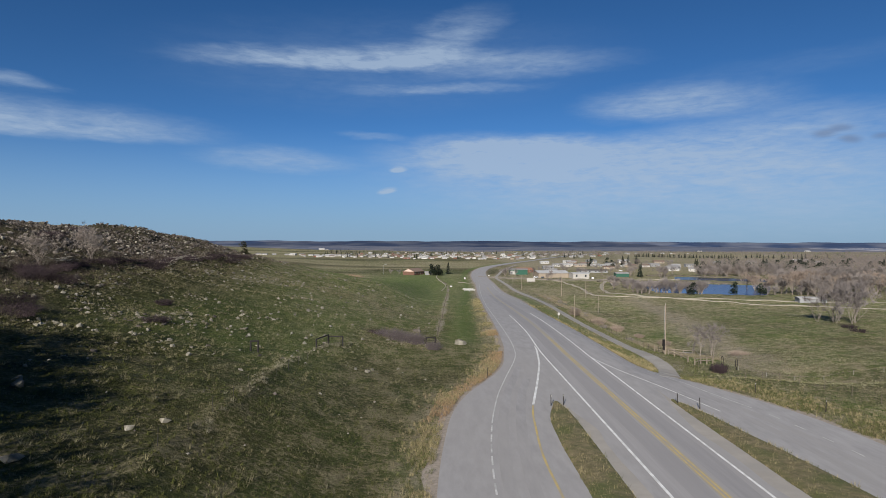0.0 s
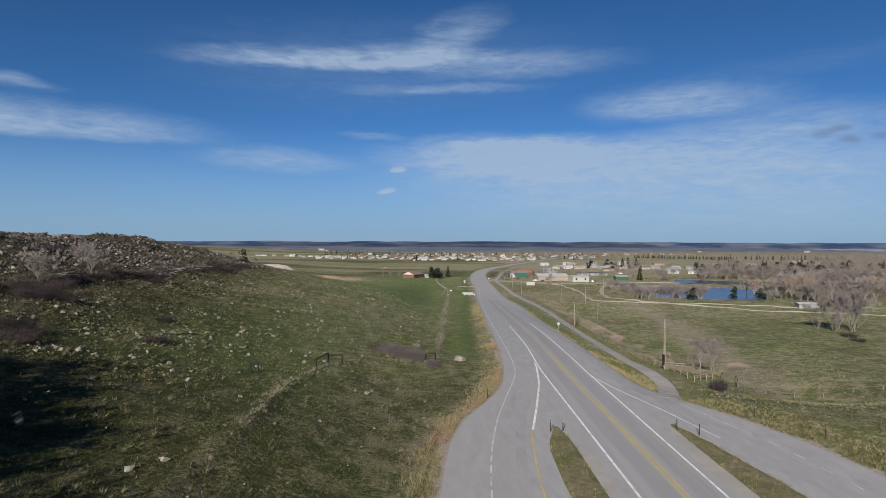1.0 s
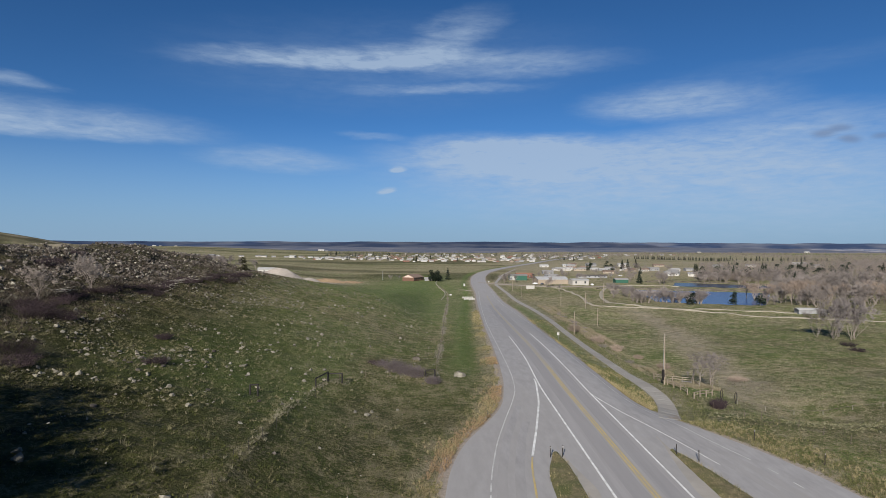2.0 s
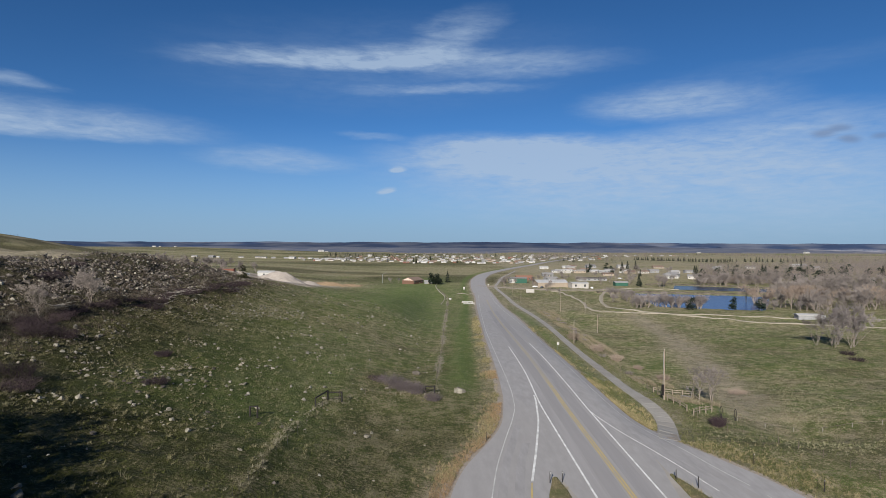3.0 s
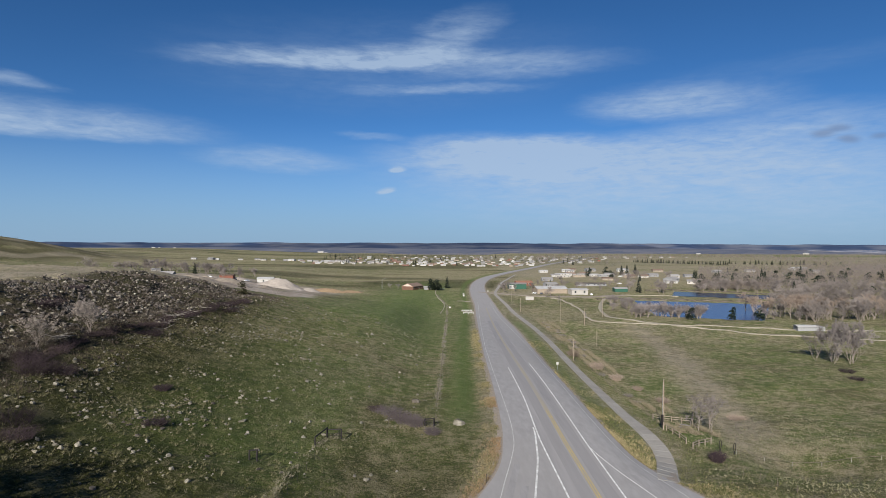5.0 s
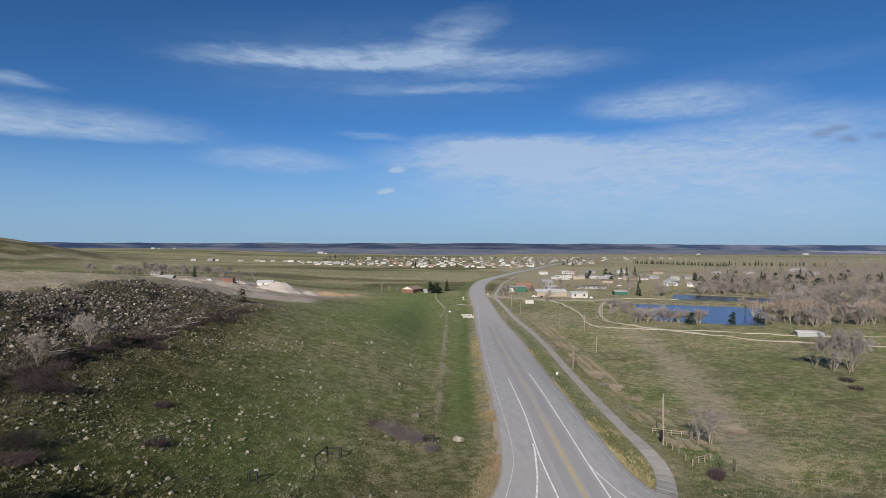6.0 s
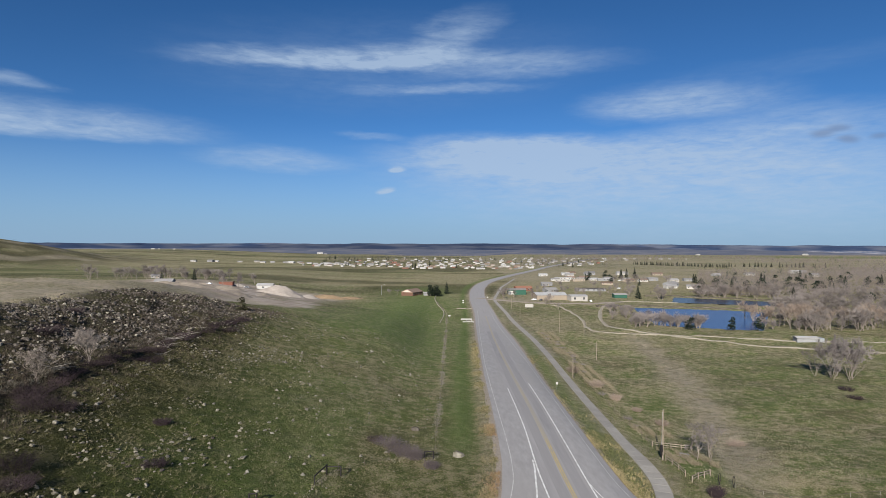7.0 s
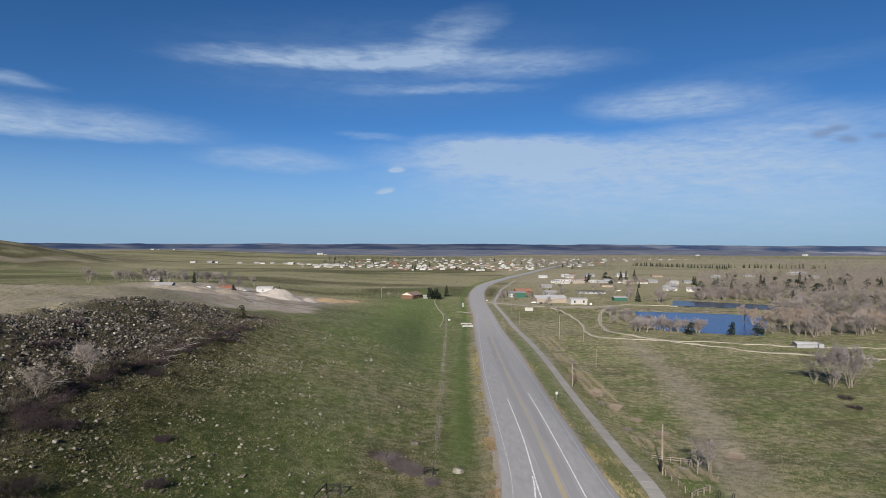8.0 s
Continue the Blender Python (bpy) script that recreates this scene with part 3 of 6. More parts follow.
def ground_zones(x, y):
    """How dry, how lush, how stony and how bare the ground is."""
    n1, n2, n3 = patches(x, y, 23, 4), patches(x, y, 60, 5), patches(x, y, 7, 6)
    right = ss(0, 8, x - path_mid(y) - 2)
    left = 1 - ss(-6, 0, x - pave_left(y))
    dry = 0.25 + 0.50 * (n1 - 0.5) + 0.35 * (n3 - 0.5)
    # pale band of old grass that crosses the right-hand field
    band = np.exp(-((x - np.interp(y, [100, 119, 142, 182, 235, 305, 330], [53, 59.5, 67, 78, 90.5, 101, 104])) / (3.6 + 2.4 * n2 + 1.6 * n3)) ** 2) * ss(90, 115, y) * (1 - ss(290, 340, y))
    dry = dry + right * (0.85 * band - 0.04 + 0.24 * (n2 - 0.45) + 0.25 * (n3 - 0.5))
    dry = dry + right * 0.45 * ss(190, 330, y) * (1 - ss(900, 1500, y)) * (0.55 + 0.9 * patches(x, y, 34, 26)) * (1 - 0.6 * ss(115, 150, x) * (1 - ss(320, 360, y)))
    verge = np.exp(-((x - pave_left(y) + 2.0) / 1.7) ** 2) * ss(45, 60, y) * (1 - ss(330, 420, y))
    dry = dry + 0.7 * verge * (0.35 + 0.65 * ss(0.35, 0.75, patches(x, y, 6, 14)))
    # old ditch rows with dead weeds that run beside the path
    gap = x - path_mid(y)
    rows_ = np.exp(-((gap - 7.4) / 0.9) ** 2) + np.exp(-((gap - 10.4) / 1.3) ** 2) + 0.7 * np.exp(-((gap - 14.2) / 1.4) ** 2)
    dry = dry + 0.55 * rows_ * ss(112, 125, y) * (1 - ss(330, 400, y))
    fence_x = np.interp(y, [97, 119, 155, 234, 379, 440, 526], [-1.4, -1.2, -0.1, 1, 3.4, 3.6, -4])
    dry = dry + 0.5 * ss(0.3, 0.7, patches(x, y, 6, 16)) * np.exp(-((x - fence_x - 2.4 * (patches(x, y, 11, 17) - 0.5)) / 1.2) ** 2) * ss(100, 108, y) * (1 - ss(500, 530, y))
    dry = dry + 0.42 * np.exp(-(off_course(x, y, BERM) / 0.8) ** 2)
    plateau = left * ss(100, 118, -x) * (1 - ss(400, 560, y))
    dry = dry + 1.1 * plateau
    dry = dry + 0.22 * ss(40, 60, -x) * (1 - ss(250, 320, y)) + 0.25 * left * np.exp(-((x + 7) / 9) ** 2 - ((y - 75) / 22) ** 2)
    dry = dry + ss(450, 900, y) * (0.10 + 0.55 * ss(0.35, 0.75, patches(x, y * 3.2, 300, 8))) + 0.25 * ss(0.5, 0.7, patches(x, y * 2.5, 90, 15)) * ss(380, 500, y)
    dry = dry * (1 - 0.85 * np.exp(-((x - 47.5) / 4.5) ** 4 - ((y - 114) / 11) ** 4))
    lush = left * np.exp(-((x - pave_left(y) + 7.0) / 3.6) ** 2) * ss(95, 125, y)
    lush = np.maximum(lush, left * 0.92 * np.exp(-((x + 22) / 34) ** 2) * ss(140, 270, y) * (1 - ss(620, 760, y)))
    lush = np.maximum(lush, right * np.exp(-((x - path_mid(y) - 3.0) / 2.3) ** 2) * 0.8 * (1 - ss(240, 300, y)))
    lush = np.maximum(lush, 0.8 * ss(0.8, 2.2, x - pave_right(y)) * (1 - ss(-2.2, -1.4, x - path_mid(y))) * ss(86, 92, y) * (1 - ss(300, 360, y)))
    lush = np.maximum(lush, 0.95 * np.exp(-((x - 47.5) / 4.5) ** 4 - ((y - 114) / 11) ** 4))
    lush = np.maximum(lush, 0.4 * left * ss(0.45, 0.7, n2) * ss(12, 20, -x) * (1 - ss(45, 60, -x)) * (1 - ss(180, 230, y)))
    lush = np.maximum(lush, 0.9 * ss(-60, 60, np.minimum(np.minimum(x - 1500, 2300 - x), np.minimum(y - 2380, 2900 - y))))
    stone = ss(58, 74, -x) * (1 - ss(104, 116, -x)) * (1 - ss(222, 262, y))
    stone = np.maximum(stone, 0.6 * np.exp(-((x + 1060) / 300) ** 2 - ((y - 1281) / 360) ** 2) ** 0.5 * ss(0.3, 0.65, patches(x, y, 50, 36)) * ss(420, 620, -x) * ss(700, 900, y))
    bare = 0.9 * np.exp(-(np.maximum(np.abs(x + 188) - 84, 0) / 20) ** 2 - (np.maximum(np.abs(y - 498) - 40, 0) / 26) ** 2)
    bare = np.maximum(bare, plateau * (0.50 + 0.45 * ss(0.35, 0.7, patches(x * 0.6, y * 1.5, 30, 27))))
    bare = np.maximum(bare, 0.7 * np.exp(-((x - 78) / 34) ** 2 - ((y - 545) / 26) ** 2))
    bare = np.maximum(bare, right * ss(640, 900, y) * (0.15 + 0.45 * patches(x, y * 1.4, 60, 42)) * (1 - ss(2300, 2700, y)))
    bare = np.maximum(bare, right * 0.80 * band * (0.72 + 0.3 * n3))
    bare = np.maximum(bare, 0.6 * (1 - off_road(x, y)) * ss(0, 1, 1.0 + 0 * x))
    hill = np.exp(-((x + 1060) / 260) ** 2 - ((y - 1281) / 320) ** 2)
    bare = np.maximum(bare, ss(0.05, 0.3, hill) * 0.55 * ss(0.5, 0.8, patches(x, y, 45, 36)))
    ratio = x / np.maximum(y, 1)
    wobble = 0.05 * (patches(x, y, 28, 37) - 0.5)
    yard = ss(300, 350, y + 240 * wobble * 4) * (1 - ss(565, 600, y)) * ss(-0.52, -0.47, ratio + wobble) * (1 - ss(-0.215, -0.185, ratio + wobble)) * (0.25 + 0.75 * ss(0.22, 0.45, patches(x, y, 13, 40)))
    # dark turf of the left slope, deepened on the near side to paint in shade
    turf_shade = left * (0.30 + 0.34 * (1 - ss(78, 110, y)) + 0.72 * ss(16, 44, -x) * (1 - 0.4 * (1 - ss(78, 110, y)))) * (1 - ss(140, 300, y)) * (1 - ss(100, 112, -x)) * (1 - 0.55 * ss(105, 170, y) * (1 - ss(48, 62, -x)))
    lush = np.maximum(lush, 0.35 * (1 - right) * np.exp(-((y - 1010 - 0.15 * x) / 120) ** 2) * ss(200, 420, -x))
    strips = ss(0.44, 0.66, 0.55 * patches(x * 0.4, y * 1.5, 170, 22) + 0.45 * patches(x * 0.6, y * 1.3, 48, 39)) * ss(330, 480, y)
    turf_shade = np.maximum(turf_shade, np.maximum(0.85 * ss(0.06, 0.3, hill) * ss(0.25, 0.75, patches(x, y, 40, 23) + 0.4 * patches(x, y, 13, 24)), 0.75 * strips * (1 - right)))
    dry = dry + 0.40 * (0.6 * patches(x * 0.5, y * 2.2, 110, 25) + 0.4 * patches(x, y * 1.6, 37, 38) - 0.36) * ss(250, 420, y) + 0.20 * ss(0.08, 0.35, hill)
    return np.clip(dry, 0, 1), np.clip(lush, 0, 1), np.clip(stone, 0, 1), np.clip(bare, 0, 1), np.clip(turf_shade, 0, 1), np.clip(yard, 0, 1)


def ground_material():
    m = bpy.data.materials.new("prairie_ground")
    m.use_nodes = True
    n, l = m.node_tree.nodes, m.node_tree.links
    b = n["Principled BSDF"]
    b.inputs["Roughness"].default_value = 0.97
    b.inputs["Specular IOR Level"].default_value = 0.15
    pos = n.new("ShaderNodeNewGeometry")

    def noise_at(scale, detail=6, rough=0.6):
        t = n.new("ShaderNodeTexNoise")
        t.inputs["Scale"].default_value, t.inputs["Detail"].default_value, t.inputs["Roughness"].default_value = scale, detail, rough
        l.new(pos.outputs["Position"], t.inputs["Vector"])
        return t.outputs["Fac"]

    def span(value, lo, hi, to_lo=0.0, to_hi=1.0):
        r = n.new("ShaderNodeMapRange")
        for key, v in zip(("From Min", "From Max", "To Min", "To Max"), (lo, hi, to_lo, to_hi)):
            r.inputs[key].default_value = v
        l.new(value, r.inputs["Value"])
        return r.outputs[0]

    def blend(factor, a, c):
        x = n.new("ShaderNodeMix")
        x.data_type = "RGBA"
        for socket, v in (("Factor", factor), ("A", a), ("B", c)):
            if isinstance(v, tuple):
                x.inputs[socket].default_value = (*v, 1)
            else:
                l.new(v, x.inputs[socket])
        return x.outputs["Result"]

    def calc(op, a, c):
        x = n.new("ShaderNodeMath")
        x.operation, x.use_clamp = op, op == "MULTIPLY"
        for k, v in enumerate((a, c)):
            if isinstance(v, (int, float)):
                x.inputs[k].default_value = v
            else:
                l.new(v, x.inputs[k])
        return x.outputs[0]

    zone = n.new("ShaderNodeAttribute")
    zone.attribute_name = "zones"
    channels = n.new("ShaderNodeSeparateColor")
    l.new(zone.outputs["Color"], channels.inputs[0])
    bare = n.new("ShaderNodeAttribute")
    bare.attribute_name = "bare"
    turf_shade = n.new("ShaderNodeAttribute")
    turf_shade.attribute_name = "turf_shade"
    yard = n.new("ShaderNodeAttribute")
    yard.attribute_name = "yard"
    fine, mid, broad, huge = noise_at(2.6, 8, 0.7), noise_at(0.45, 6, 0.65), noise_at(0.06, 5), noise_at(0.012, 4)
    green = blend(span(mid, 0.40, 0.60), (0.098, 0.128, 0.036), (0.196, 0.210, 0.080))
    green = blend(span(broad, 0.42, 0.66), green, (0.112, 0.104, 0.048))
    # near-black green: dark turf with the near slope's shade put into the colour
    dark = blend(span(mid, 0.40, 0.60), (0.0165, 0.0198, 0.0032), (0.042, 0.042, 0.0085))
    green = blend(turf_shade.outputs["Fac"], green, dark)
    straw = blend(span(mid, 0.35, 0.65), (0.240, 0.204, 0.118), (0.355, 0.303, 0.192))
    straw = blend(calc("MULTIPLY", turf_shade.outputs["Fac"], 0.85), straw, (0.062, 0.058, 0.020))
    lushc = blend(span(mid, 0.35, 0.65), (0.092, 0.138, 0.033), (0.138, 0.184, 0.054))
    stonec = blend(span(fine, 0.38, 0.62), (0.022, 0.019, 0.012), (0.066, 0.056, 0.039))
    barec = blend(span(mid, 0.36, 0.64), (0.28, 0.235, 0.175), (0.38, 0.325, 0.25))
    lumps = noise_at(0.22, 4, 0.55)
    speck = calc("MULTIPLY", calc("ADD", calc("ADD", channels.outputs[0], span(fine, 0.43, 0.63, -0.58, 0.86)), calc("ADD", span(lumps, 0.42, 0.66, -0.30, 0.42), span(mid, 0.44, 0.62, -0.26, 0.42))), 1.1)
    col = blend(speck, green, straw)
    col = blend(calc("MULTIPLY", channels.outputs[1], span(fine, 0.3, 0.6, 1.0, 0.75)), col, lushc)
    col = blend(calc("MULTIPLY", channels.outputs[2], span(mid, 0.34, 0.58, 0.35, 1.0)), col, stonec)
    col = blend(calc("MULTIPLY", bare.outputs["Fac"], span(mid, 0.3, 0.55, 0.4, 1.0)), col, barec)
    yardc = blend(span(broad, 0.40, 0.62), (0.44, 0.375, 0.315), (0.33, 0.265, 0.215))
    col = blend(yard.outputs["Fac"], col, yardc)
    col = blend(span(huge, 0.45, 0.75, 0.0, 0.25), col, (0.085, 0.085, 0.045))
    l.new(col, b.inputs["Base Color"])
    bump = n.new("ShaderNodeBump")
    bump.inputs["Strength"].default_value, bump.inputs["Distance"].default_value = 1.0, 0.6
    l.new(noise_at(1.9, 8, 0.7), bump.inputs["Height"])
    l.new(bump.outputs[0], b.inputs["Normal"])
    return m


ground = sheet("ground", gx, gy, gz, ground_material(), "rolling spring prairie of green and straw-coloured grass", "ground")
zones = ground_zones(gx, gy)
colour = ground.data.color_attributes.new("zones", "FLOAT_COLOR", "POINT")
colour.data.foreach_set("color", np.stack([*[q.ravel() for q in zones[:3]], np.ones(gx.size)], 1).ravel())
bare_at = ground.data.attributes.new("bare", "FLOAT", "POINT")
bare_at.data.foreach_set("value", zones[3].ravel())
turf_shade_at = ground.data.attributes.new("turf_shade", "FLOAT", "POINT")
turf_shade_at.data.foreach_set("value", zones[4].ravel())
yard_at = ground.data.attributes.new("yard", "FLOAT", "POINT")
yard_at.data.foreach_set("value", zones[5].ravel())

# hills that close the view: pale foothills and the dark ridge above them, distance haze painted into both
def hills(name, near, far, bottom, top, lift, seed, mat, label):
    t = np.linspace(0, 1, 15)[:, None]
    x = np.repeat(np.linspace(-6800, 6800, 420)[None, :], 15, 0)
    crest = lift + top * (0.55 * patches(x, 0 * x, 900, seed) + 0.30 * patches(x, 0 * x, 260, seed + 1) + 0.15 * patches(x, 0 * x, 80, seed + 2))
    y = near + (far - near) * t
    fold = np.minimum(1, 4890 / np.hypot(x, y * 1.0))
    z = bottom + (crest - bottom) * ss(0, 1, t) + (15 * (patches(x, y * 2, 220, seed + 3) - 0.5) + 9 * (patches(x, y * 2, 90, seed + 4) - 0.5)) * np.sin(np.pi * t)
    return sheet(name, x * fold, y * fold, z, mat, label, "hills")


hills("backdrop_foothills", 3050, 4350, -40, 16, -4, 3, M["foothills"], "rolling foothills beyond the plain, blue haze in their colour")
hills("backdrop_ridge", 4250, 4860, -20, 28, 28, 7, M["ridge"], "long dark pine-covered ridge on the horizon, tinted haze blue")


# ---- pavement ----
def ribbon(name, left, right, y0, y1, mat, lift, label, category, across=2, stretch=1.0, spacing=1.2):
    ys = [y0]
    while ys[-1] < y1 - 0.2:
        ys.append(min(y1, ys[-1] + max(spacing, 0.008 * ys[-1] * stretch)))
    ys = np.array(ys)
    t = np.linspace(0, 1, across)[None, :]
    xs = np.asarray(left(ys))[:, None] * (1 - t) + np.asarray(right(ys))[:, None] * t
    yy = np.repeat(ys[:, None], across, 1)
    return sheet(name, xs, yy, zroad(xs, yy) + lift + 0.00045 * np.clip(yy - 120, 0, None), mat, label, category)


ribbon("road", pave_left, pave_right, -80, 2290, M["asphalt"], 0.0, "weathered grey asphalt road with a turn-off on each side", "road", 18)
ribbon("road_lanes", lambda y: bend(y) - 3.9, lambda y: bend(y) + 3.4, -80, 2200, M["lanes"], 0.012, "two darker worn asphalt traffic lanes", "road", 5)
ribbon("shoulder", lambda y: pave_left(y) - 0.9 - 0.5 * patches(y, 0 * y, 3, 2), pave_left, 30, 900, M["gravel"], -0.03, "narrow gravel shoulder", "shoulder", 3)
ribbon("shoulder_inner", lambda y: 13.5 + 0 * y, lambda y: 13.55 + (1.2 + 0.6 * patches(y, 0 * y, 4, 5)) * (1 - ss(56, 70, y)), 0, 70, M["dust"], 0.006, "pale gravel beside a traffic island", "shoulder", 3)
ribbon("shoulder_outer", lambda y: 26.5 - (1.5 + 0.6 * patches(y, 0 * y, 4, 6)) * (1 - ss(58, 74, y)), lambda y: 26.6 + 0 * y, 0, 74, M["dust"], 0.006, "pale gravel beside a traffic island", "shoulder", 3)
ribbon("shoulder_east", pave_right, lambda y: pave_right(y) + 0.7 + 0.5 * patches(y, 0 * y, 3, 3), 30, 900, M["gravel"], -0.03, "narrow gravel shoulder", "shoulder", 3)


def edge(pts):
    ys, xs = [p[1] for p in pts], [p[0] for p in pts]
    return lambda y: smooth_curve(y, ys, xs, 2.5)


def line(course, y0, y1, width, mat, label, lift=0.024):
    f = course if callable(course) else edge(course)
    return ribbon("road_line", lambda y: f(y) - width / 2, lambda y: f(y) + width / 2, y0, y1, mat, lift, label, "road marking", 2, 1.0, 0.8)


for name, off in (("wheel_track_west", -1.45), ("wheel_track_east", 1.75)):
    ribbon(name, lambda y: bend(y) + off - 0.75 - 0.3 * patches(y, 0 * y, 14, 4), lambda y: bend(y) + off + 0.75 + 0.3 * patches(y, 0 * y, 11, 8), -80, 330, M["wheel_track"], 0.017, "smooth darker strip worn by wheels along a lane", "road", 3)
W_LINE, LEFT_LANE, RIGHT_LANE = M["white_line"], lambda y: bend(y) - 3.95 + 0.6 * ss(97, 130, np.asarray(y)), lambda y: bend(y) + 3.35
line(LEFT_LANE, -80, 165, 0.25, W_LINE, "white solid lane line")
line(RIGHT_LANE, -80, 172, 0.24, W_LINE, "white solid lane line")
line(bend, 40, 420, 0.85, M["yellow_stain"], "faded yellow stain along the centre line", 0.020)
line(lambda y: bend(y) - 0.18, -80, 118, 0.15, M["yellow_line"], "faded yellow centre line")
line(lambda y: bend(y) + 0.18, -80, 118, 0.15, M["yellow_line"], "faded yellow centre line")
LEFT_EDGE = [(3.9, 43), (4.1, 49), (4.5, 55), (5.2, 62), (6.6, 71.4), (8.8, 82), (10.6, 90), (11.9, 97), (12.6, 107), (12.95, 119), (13.3, 139), (13.9, 166), (15.2, 208), (19.4, 295), (27, 444), (28, 470)]
RIGHT_EDGE = [(36.6, 36), (36.2, 44), (35.8, 54.6), (35.5, 57), (35.2, 60), (34.8, 63), (34.3, 65.5), (32.7, 71.4), (32.1, 74.5), (31.2, 79.3), (30.2, 84), (28.9, 90), (28.2, 97), (28.1, 104), (28.1, 116), (28.5, 136), (29.8, 178), (31.3, 218), (36.7, 445), (37.5, 470)]
for name, course, off, y0, y1 in (("wheel_track_turn_west", LEFT_EDGE, 1.1, 30, 88), ("wheel_track_turn_west", LEFT_EDGE, 2.9, 30, 80), ("wheel_track_turn_east", RIGHT_EDGE, -1.4, 34, 88), ("wheel_track_turn_east", RIGHT_EDGE, -3.3, 34, 84)):
    ribbon(name, lambda y: edge(course)(y) + off - 0.42 - 0.2 * patches(y, 0 * y, 6, 4), lambda y: edge(course)(y) + off + 0.42 + 0.2 * patches(y, 0 * y, 5, 8), y0, y1, M["turn_track"], 0.010, "faint darker strip worn by wheels on a turn-off", "road", 3)
line(LEFT_EDGE, 60, 460, 0.15, M["worn_line"], "thin worn white edge line")
for k in range(9):
    line(LEFT_EDGE, 34 + 2.9 * k, 36.1 + 2.9 * k, 0.15, M["worn_line"], "broken white edge line")
GORE = [(8.6, 36), (8.6, 43), (8.5, 49), (8.7, 53.5), (9.3, 60), (9.6, 64), (10.5, 68.6), (12.2, 77), (14.6, 90), (16.3, 104)]
line(GORE, 67, 106, 0.28, W_LINE, "white gore line of the turn-off")
line(GORE, 30, 66.6, 0.2, M["yellow_line"], "yellow line of the turn-off")
line(RIGHT_EDGE, 66, 460, 0.13, M["worn_line"], "thin worn white edge line")
for k in range(8):
    line(RIGHT_EDGE, 36 + 3.7 * k, 37.5 + 3.7 * k, 0.14, M["worn_line"], "broken white edge line")
line([(30.6, 62), (30.0, 64.5), (28.5, 72.3), (27.2, 78), (25.5, 84.5), (23.9, 93), (23.7, 96)], 64.5, 95, 0.16, W_LINE, "white gore line of the turn-off")
path = ribbon("path", lambda y: path_mid(y) - 1.3, lambda y: path_mid(y) + 1.3, 78, 880, M["gravel"], -0.02, "grey concrete walking path beside the road", "path", 3)
ribbon("path_far", lambda y: path_mid(y) - 1.4, lambda y: path_mid(y) + 1.4, 420, 880, M["path"], 0.10, "grey concrete walking path beside the road", "path", 3)
y = 82.5
while y < 420:
    y2 = y + (3.0 if y < 200 else 6.0)
    corners = []
    for lift in (-0.12, 0.012 if y < 86 else 0.025):
        for yy in (y + 0.03, y2 - 0.03):
            slope = (float(path_mid(yy + 1)) - float(path_mid(yy - 1))) / 2
            for s_ in (-1.4, 1.4):
                cx = float(path_mid(yy)) + s_
                corners.append((cx, yy - s_ * slope, float(zroad(cx, yy)) + lift + 0.0004 * max(yy - 120, 0)))
    slab = bpy.data.meshes.new("slab")
    slab.from_pydata(corners, [], [(0, 2, 3, 1), (4, 5, 7, 6), (0, 1, 5, 4), (2, 6, 7, 3), (1, 3, 7, 5), (0, 4, 6, 2)])
    slab.materials.append(M["path"])
    new("slab", slab).parent = path
    y = y2


# grassy islands between the road and its turn-offs
def island(name, left, right, y0, y1, label):
    fl, fr = edge(left), edge(right)
    ys = np.linspace(y0, y1, 70)
    t = np.linspace(0, 1, 9)[None, :]
    xs = fl(ys)[:, None] * (1 - t) + fr(ys)[:, None] * t
    yy = np.repeat(ys[:, None], 9, 1)
    hump = 0.16 * np.clip(np.sin(np.pi * t), 0, 1) ** 0.5 + 0.10 * (patches(xs, yy, 0.9, 3) - 0.5)
    return sheet(name, xs, yy, zroad(xs, yy) + np.where((t == 0) | (t == 1), -0.03, 0.03 + hump), M["verge_soil"], label, "traffic island")


M["verge_soil"] = material("verge_soil", (0.10, 0.088, 0.042), (0.21, 0.170, 0.095), 1.6, 0.95, 0.6, 3, third=(0.085, 0.095, 0.032), third_scale=0.3)
ISLAND_W = ([(10.6, 0), (10.6, 50), (10.7, 56), (11.0, 62), (12.0, 66), (12.9, 68)], [(13.9, 0), (13.9, 60), (13.8, 64), (13.7, 66.5), (13.0, 68)])
ISLAND_E = ([(26.1, 0), (26.2, 62), (26.3, 66), (26.4, 69)], [(31.4, 0), (31.2, 43), (30.9, 45), (30.5, 48), (30.1, 51.5), (29.6, 55), (28.9, 58.8), (28.4, 63.4), (26.6, 69)])
island("median", *ISLAND_W, 0, 68, "long grassy traffic island of dry and green tufts")
island("median_east", *ISLAND_E, 0, 69, "long grassy traffic island of dry and green tufts")


# ---- water ----
def water_material(name, deep):
    m = bpy.data.materials.new(name)
    m.use_nodes = True
    n, l = m.node_tree.nodes, m.node_tree.links
    b = n["Principled BSDF"]
    # base colour holds the painted reflection; the weak specular lets it show
    b.inputs["Base Color"].default_value = (*deep, 1)
    b.inputs["Roughness"].default_value, b.inputs["IOR"].default_value = 0.22, 1.33
    b.inputs["Specular IOR Level"].default_value = 0.16
    wave = n.new("ShaderNodeTexNoise")
    wave.inputs["Scale"].default_value = 1.3
    relief = n.new("ShaderNodeBump")
    relief.inputs["Strength"].default_value, relief.inputs["Distance"].default_value = 0.35, 0.10
    l.new(wave.outputs["Fac"], relief.inputs["Height"])
    l.new(relief.outputs[0], b.inputs["Normal"])
    return m


